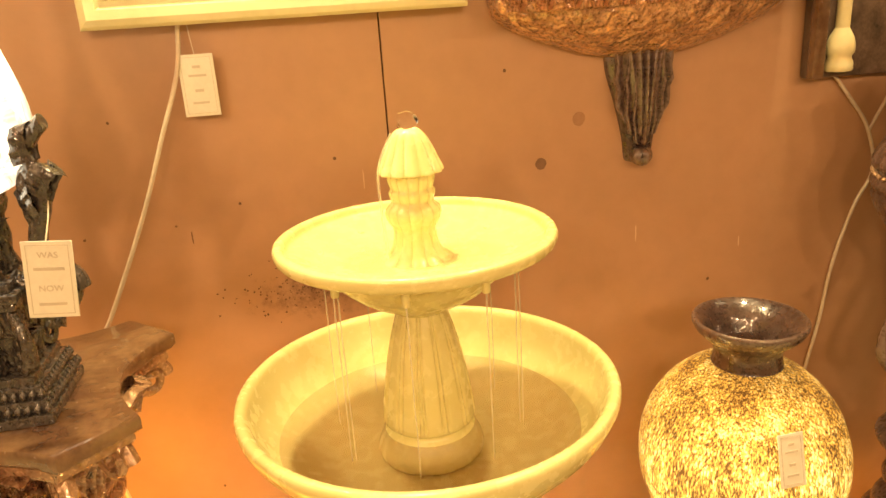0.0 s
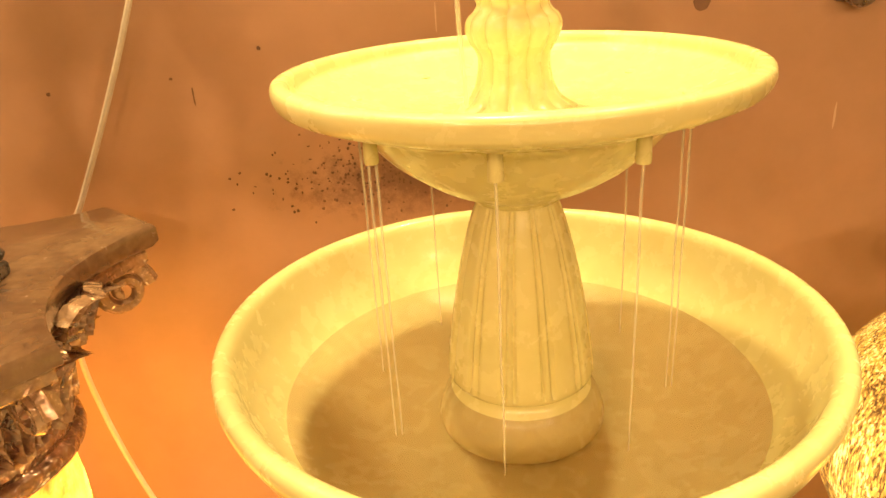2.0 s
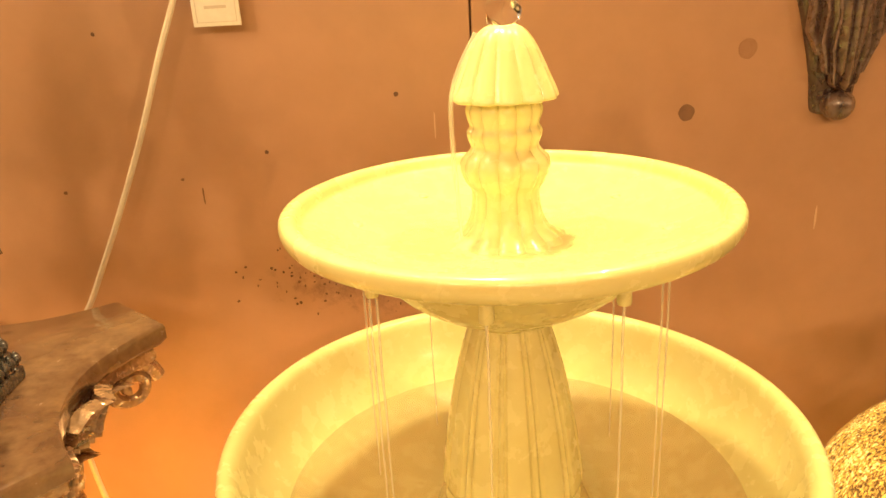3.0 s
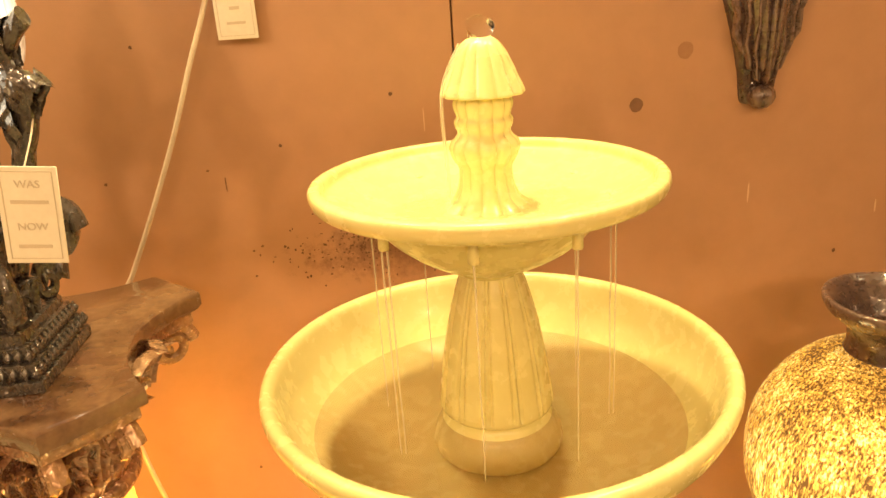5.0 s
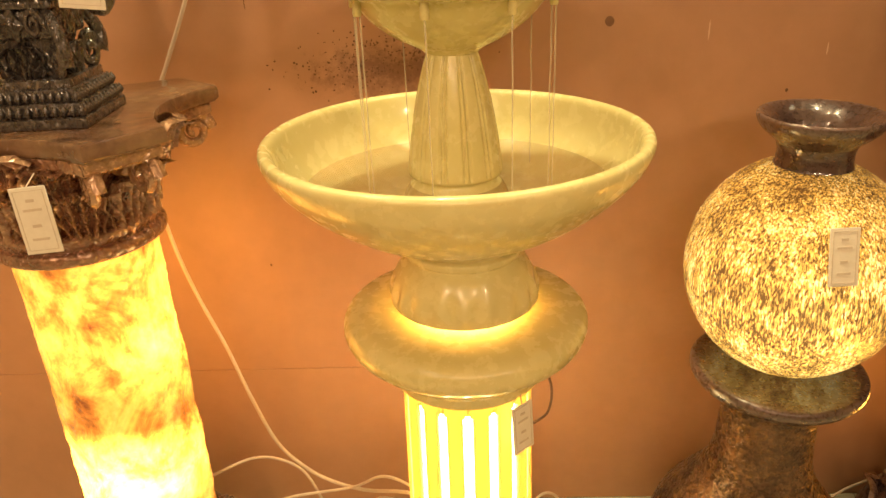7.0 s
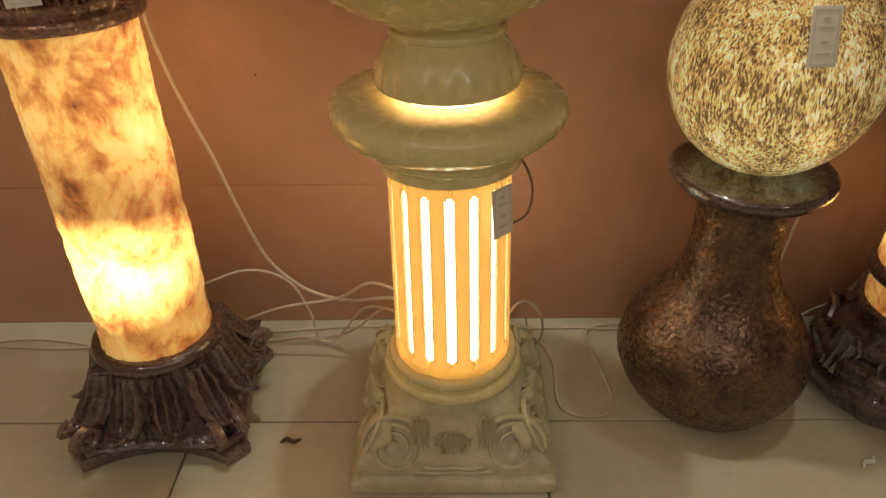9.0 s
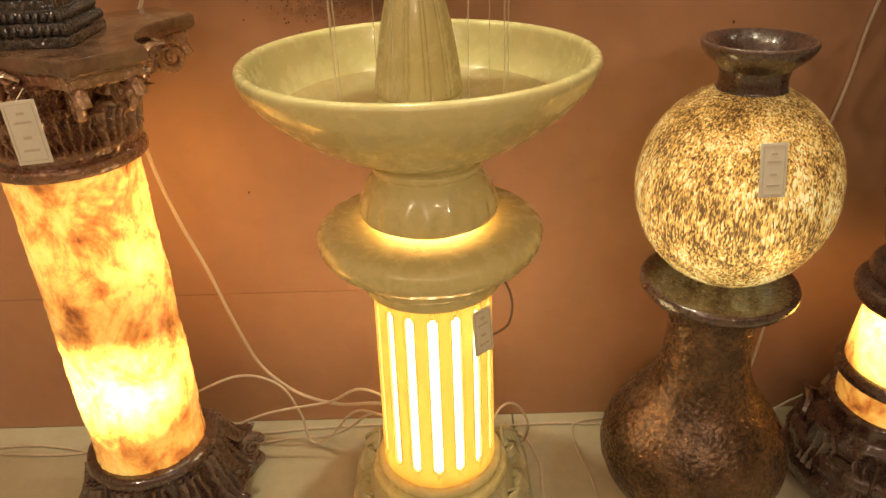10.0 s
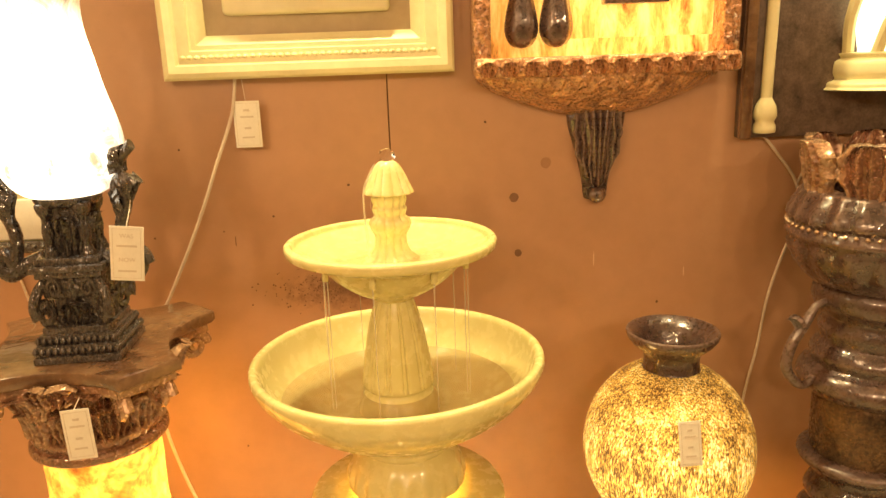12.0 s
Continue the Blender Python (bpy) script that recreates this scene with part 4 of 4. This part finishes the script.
def wall_relief():
    d = thing("wall_panel", (0.86, WALL_Y, 1.115), "dark stone wall panel with a cream column edge", "wall panel")
    part("board", box((0.60, 0.024, 0.60), (0, -0.014, 0.30), 0.004), SLATE, d, "dark mottled board")
    part("edge_strip", box((0.020, 0.016, 0.60), (-0.292, -0.030, 0.30), 0.003), STONE, d)
    part("column_rod", tube([(-0.258, -0.034, 0.06), (-0.256, -0.034, 0.3), (-0.254, -0.034, 0.58)], 0.010, 12, 3), CREAMFRAME, d, "slim cream column")
    part("column_foot", lathe(soft([(0, 0.010), (0.018, 0.010), (0.019, 0.022), (0.016, 0.030), (0.020, 0.040), (0.018, 0.056), (0.013, 0.066), (0.010, 0.072)]), 32), CREAMFRAME, d).matrix_basis = pose(-0.258, -0.034, 0)
    w = thing("lit_cream_lantern", (0.815, WALL_Y - 0.03, 1.195), "cream pierced ornament glowing from within", "lamp")
    part("foot", lathe(soft([(0, 0), (0.098, 0.0), (0.102, 0.006), (0.100, 0.014), (0.088, 0.020), (0.092, 0.030), (0.090, 0.050), (0.080, 0.056), (0.084, 0.064), (0.06, 0.066)]), 56), CREAMFRAME, w)
    part("glow", lathe(soft([(0.05, 0.064), (0.060, 0.12), (0.062, 0.20), (0.04, 0.30)]), 40), GLOWPALE, w)
    for k in range(8):
        part("stalk", tube([(0.070, 0, 0.062), (0.082, 0.02, 0.12), (0.084, 0.05, 0.18), (0.074, 0.07, 0.25), (0.05, 0.08, 0.31)], 0.010, 8, 5), CREAMFRAME, w).matrix_basis = pose(0, 0, 0, 0, 0, 45 * k)


def left_panel():
    p = thing("wall_relief_panel", (-0.86, WALL_Y, 0.955), "pale marble relief panel in a carved silvered frame", "wall panel")
    part("board", box((0.42, 0.014, 0.62), (0, -0.009, 0.31), 0.003), CREAMFRAME, p)
    part("marble_band", box((0.36, 0.010, 0.075), (0, -0.020, 0.062), 0.004), CARD, p, "white marble band")
    rail = part("bottom_rail", box((0.42, 0.026, 0.022), (0, -0.018, 0.011), 0.005), BLACKENED, p)
    first = None
    for i in range(28):
        if first is None:
            first = part("bead", lathe(soft([(0, -0.006), (0.006, 0), (0, 0.006)], 3), 10), BLACKENED, rail)
            ob = first
        else:
            ob = new("bead", first.data)
            ob.parent = rail
        ob.matrix_basis = pose(-0.202 + 0.015 * i, -0.030, 0.014)


wall_picture()
wall_niche()
wall_relief()
left_panel()


# ---- price cards ----
def price_card(m, w, h, lines, label, string=None):
    t = new("price_tag")
    t.matrix_basis = m
    tagged(t, label, "price tag", "price tags")
    card = part("card", box((w, 0.0012, h), (0, 0, -h / 2), 0.0004, segs=1), CARD, t)
    k = 0.004
    for x0, z0, x1, z1 in ((-w / 2 + k, -k, w / 2 - k, -k), (-w / 2 + k, -h + k, w / 2 - k, -h + k), (-w / 2 + k, -k, -w / 2 + k, -h + k), (w / 2 - k, -k, w / 2 - k, -h + k)):
        part("border", box((abs(x1 - x0) + 0.0005, 0.0006, abs(z1 - z0) + 0.0005), ((x0 + x1) / 2, -0.0009, (z0 + z1) / 2), 0), INK, card)
    for x, z, lw, lh in lines:
        part("print_line", box((lw * w, 0.0006, lh * h), (x * w, -0.0009, -z * h), 0), INK, card)
    if string:
        part("string", tube(string, 0.0007, 5, 3), CABLE, t)
    return t


LINES = [(0, 0.20, 0.22, 0.045), (0, 0.34, 0.50, 0.035), (0, 0.58, 0.24, 0.045), (0, 0.78, 0.46, 0.035)]
price_card(pose(-0.326, 1.138, 1.214, 0, 0, 0), 0.047, 0.082, LINES, "white price card hanging on a string below the picture", [(0, 0, 0), (-0.004, 0.006, 0.03), (-0.006, 0.010, 0.06)])
now_card = price_card(pose(-0.424, 0.800, 1.065, 0, 6, 4), 0.045, 0.077, [(0, 0.36, 0.60, 0.035), (0, 0.82, 0.54, 0.035)], "white price card hanging from the blackened lamp", [(0, 0, 0), (-0.004, 0.03, 0.02), (-0.012, 0.06, 0.035)])
price_card(pose(-0.510, 0.750, 0.822, -6, -5, 0), 0.040, 0.072, LINES, "white price card hung on the onyx column capital", [(0, 0, 0), (0, 0.02, 0.01)])
price_card(pose(0.380, 0.838, 0.712, -14, 0, 4), 0.036, 0.070, LINES, "white price card hung on the crackle globe")
price_card(pose(0.004, 0.800, 0.500, 0, -4, 38), 0.034, 0.076, LINES, "white price card hung beside the lit pedestal", [(0, 0, 0), (0.002, 0.004, 0.012)])
for text, z in (("WAS", -0.0165), ("NOW", -0.050)):
    word = bpy.data.curves.new("printed_word", "FONT")
    word.body, word.size, word.extrude, word.align_x = text, 0.0085, 0.0002, "CENTER"
    word.materials.append(INK)
    word_ob = new("printed_word", word)
    word_ob.parent = now_card
    word_ob.matrix_basis = pose(0, -0.0010, z, 90)


# ---- cables ----
def cable(points, radius, label, mat=CABLE):
    ob = part("cable", tube(points, radius, 8, 8), mat, None)
    return tagged(ob, label, "cable", "cables")


WHITE = "thin white lamp cable"
cable([(-0.342, 1.150, 1.262), (-0.351, 1.135, 1.193), (-0.384, 1.122, 1.106), (-0.415, 1.115, 1.027), (-0.452, 1.110, 0.946), (-0.492, 1.106, 0.866), (-0.522, 1.104, 0.810), (-0.536, 1.10, 0.70), (-0.530, 1.105, 0.60), (-0.505, 1.10, 0.503), (-0.475, 1.10, 0.408), (-0.445, 1.10, 0.292), (-0.413, 1.10, 0.197), (-0.366, 1.095, 0.143), (-0.318, 1.08, 0.125), (-0.252, 1.04, 0.140), (-0.175, 0.98, 0.190), (-0.128, 0.945, 0.205)], 0.0032, "long white lamp cable hanging down the wall")
cable([(-0.520, 1.03, 0.185), (-0.448, 1.08, 0.183), (-0.376, 1.08, 0.158), (-0.342, 1.08, 0.082), (-0.330, 1.075, 0.020), (-0.290, 1.07, 0.030), (-0.225, 1.03, 0.130), (-0.135, 0.94, 0.185)], 0.0026, "white cable looping from column to pedestal")
cable([(-0.520, 1.05, 0.004), (-0.490, 1.06, 0.060), (-0.398, 1.05, 0.114), (-0.276, 1.04, 0.146), (-0.205, 0.99, 0.215), (-0.130, 0.935, 0.225)], 0.0026, "white cable rising to the lit pedestal")
cable([(-0.560, 1.115, 0.004), (-0.456, 1.087, 0.004), (-0.380, 1.10, 0.004), (-0.309, 1.103, 0.004), (-0.250, 1.06, 0.060), (-0.190, 1.0, 0.150), (-0.140, 0.945, 0.175)], 0.0024, WHITE + " on the floor tiles")
cable([(-1.15, 1.085, 0.004), (-0.975, 1.078, 0.004), (-0.854, 1.070, 0.004), (-0.777, 1.078, 0.004), (-0.700, 1.10, 0.004), (-0.600, 1.125, 0.004), (-0.480, 1.115, 0.004), (-0.300, 1.13, 0.004), (-0.10, 1.135, 0.004)], 0.0024, WHITE + " along the foot of the wall")
cable([(-1.15, 1.062, 0.004), (-0.96, 1.098, 0.004), (-0.85, 1.092, 0.004), (-0.74, 1.062, 0.004), (-0.68, 1.05, 0.004)], 0.0022, WHITE + " on the floor tiles")
cable([(0.018, 0.93, 0.170), (0.050, 0.985, 0.172), (0.079, 1.01, 0.150), (0.102, 1.03, 0.090), (0.098, 1.07, 0.010), (0.072, 1.10, 0.004), (0.020, 1.11, 0.004)], 0.0024, "white cable arching from the lit pedestal")
cable([(0.00, 1.125, 0.004), (0.049, 1.120, 0.004), (0.177, 1.124, 0.004), (0.257, 1.118, 0.004), (0.36, 1.125, 0.004)], 0.0024, WHITE + " on the floor tiles")
cable([(0.060, 1.10, 0.004), (0.099, 1.090, 0.004), (0.125, 1.015, 0.004), (0.123, 0.912, 0.004), (0.155, 0.882, 0.004), (0.205, 0.887, 0.004), (0.220, 0.940, 0.004), (0.202, 1.063, 0.004), (0.210, 1.120, 0.004), (0.28, 1.138, 0.004)], 0.0024, "white cable lying in a loop on the tiles")
cable([(0.52, 1.10, 0.004), (0.600, 1.125, 0.006), (0.655, 1.14, 0.030), (0.720, 1.145, 0.060)], 0.0024, WHITE + " rising up the wall")
cable([(0.612, 1.152, 1.120), (0.645, 1.153, 1.081), (0.682, 1.153, 1.030), (0.700, 1.153, 0.96), (0.674, 1.153, 0.901), (0.647, 1.153, 0.805), (0.633, 1.153, 0.699), (0.612, 1.153, 0.580), (0.600, 1.150, 0.42), (0.58, 1.145, 0.25), (0.56, 1.14, 0.1), (0.54, 1.13, 0.005)], 0.0028, "white lamp cable hanging below the dark panel")
cable([(0.730, 1.152, 1.130), (0.712, 1.153, 1.08), (0.690, 1.153, 1.035), (0.684, 1.153, 1.02)], 0.0024, WHITE + " below the dark panel")
cable([(-0.905, 1.150, 0.96), (-0.800, 1.152, 0.93), (-0.772, 1.152, 0.86), (-0.760, 1.152, 0.76)], 0.0026, WHITE + " below the relief panel")
cable([(0.010, 0.94, 0.510), (0.044, 0.93, 0.470), (0.058, 0.93, 0.429), (0.054, 0.93, 0.389), (0.036, 0.925, 0.374), (0.012, 0.92, 0.368)], 0.0020, "thin brown wire looping at the pedestal", DARKCABLE)


# ---- marks and litter ----
def wall_mark(x, z, w, h, seed):
    rnd = random.Random(seed)
    pts = []
    for k in range(14):
        a = 2 * math.pi * k / 14
        r = 1 + rnd.uniform(-0.18, 0.18) * (1 if w < 0.01 else 0.3)
        pts.append((w / 2 * r * math.cos(a), h / 2 * r * math.sin(a)))
    bm = bmesh.new()
    vs = [bm.verts.new((x + p, WALL_Y - 0.0006, z + q)) for p, q in pts]
    back = [bm.verts.new((x + p * 1.05, WALL_Y + 0.0005, z + q * 1.05)) for p, q in pts]
    bm.faces.new(vs)
    for k in range(14):
        bm.faces.new((vs[k], vs[(k + 1) % 14], back[(k + 1) % 14], back[k]))
    return bm


STAIN = plain("dark_stain", (0.10, 0.05, 0.03), (0.18, 0.095, 0.055), 40, 0.7)
SPOT = plain("faded_stain", (0.17, 0.09, 0.05), (0.23, 0.125, 0.07), 90, 0.7)
PLUG = plain("filled_hole", (0.31, 0.165, 0.088), (0.36, 0.20, 0.11), 60, 0.7)
for x, z, w, mat in ((0.211, 1.081, 0.020, PLUG), (0.151, 1.018, 0.017, SPOT), (0.158, 0.910, 0.014, SPOT), (-0.157, 1.054, 0.005, STAIN), (-0.524, 0.967, 0.004, STAIN), (-0.394, 0.53, 0.004, STAIN), (0.10, 1.16, 0.005, STAIN), (-0.46, 1.13, 0.004, STAIN), (-0.30, 1.0, 0.004, STAIN), (0.43, 0.80, 0.005, STAIN)):
    tagged(part("wall_mark", wall_mark(x, z, w, w * 1.05, int(x * 997)), mat, None), "small dark mark on the tan wall", "stain", "wall marks")
STREAK = plain("pale_drip", (0.58, 0.40, 0.25), (0.66, 0.47, 0.30), 50, 0.6)
for x, z, w, h, mat in ((0.304, 0.892, 0.0022, 0.026, STREAK), (-0.375, 0.955, 0.0016, 0.020, SPOT), (-0.395, 0.975, 0.004, 0.003, SPOT), (-0.118, 1.02, 0.0014, 0.030, STREAK), (0.48, 0.86, 0.0018, 0.018, STREAK)):
    tagged(part("wall_mark", wall_mark(x, z, w, h, int(z * 991)), mat, None), "thin dried drip on the tan wall", "stain", "wall marks")
rnd = random.Random(4)
bm = bmesh.new()
for k in range(300):
    u = min(1.0, abs(rnd.gauss(0, 0.5)))
    x, z = -0.185 + rnd.gauss(0, 0.062), 0.852 + rnd.gauss(0, 0.020) + 0.15 * abs(rnd.gauss(0, 0.1))
    add(bm, wall_mark(x, z, rnd.uniform(0.001, 0.0035), rnd.uniform(0.001, 0.0035), k))
tagged(part("mould_specks", bm, STAIN, None), "dark mould specks spattered on the tan wall", "stain", kind="stuff")
for x, y, a, s in ((-0.342, 0.826, 10, 1.0), (0.606, 0.776, 40, 1.0)):
    d = thing("litter", (x, y, 0), "small scrap of dry litter on the tiles", "litter", "litter", a)
    part("scrap", tube([(-0.018 * s, 0, 0.003), (-0.006 * s, 0.004, 0.005), (0.006 * s, -0.003, 0.004), (0.018 * s, 0.002, 0.003)], 0.003, 6, 3, taper=lambda t: 0.5 + math.sin(math.pi * t)), DEBRIS if x < 0 else CARD, d)
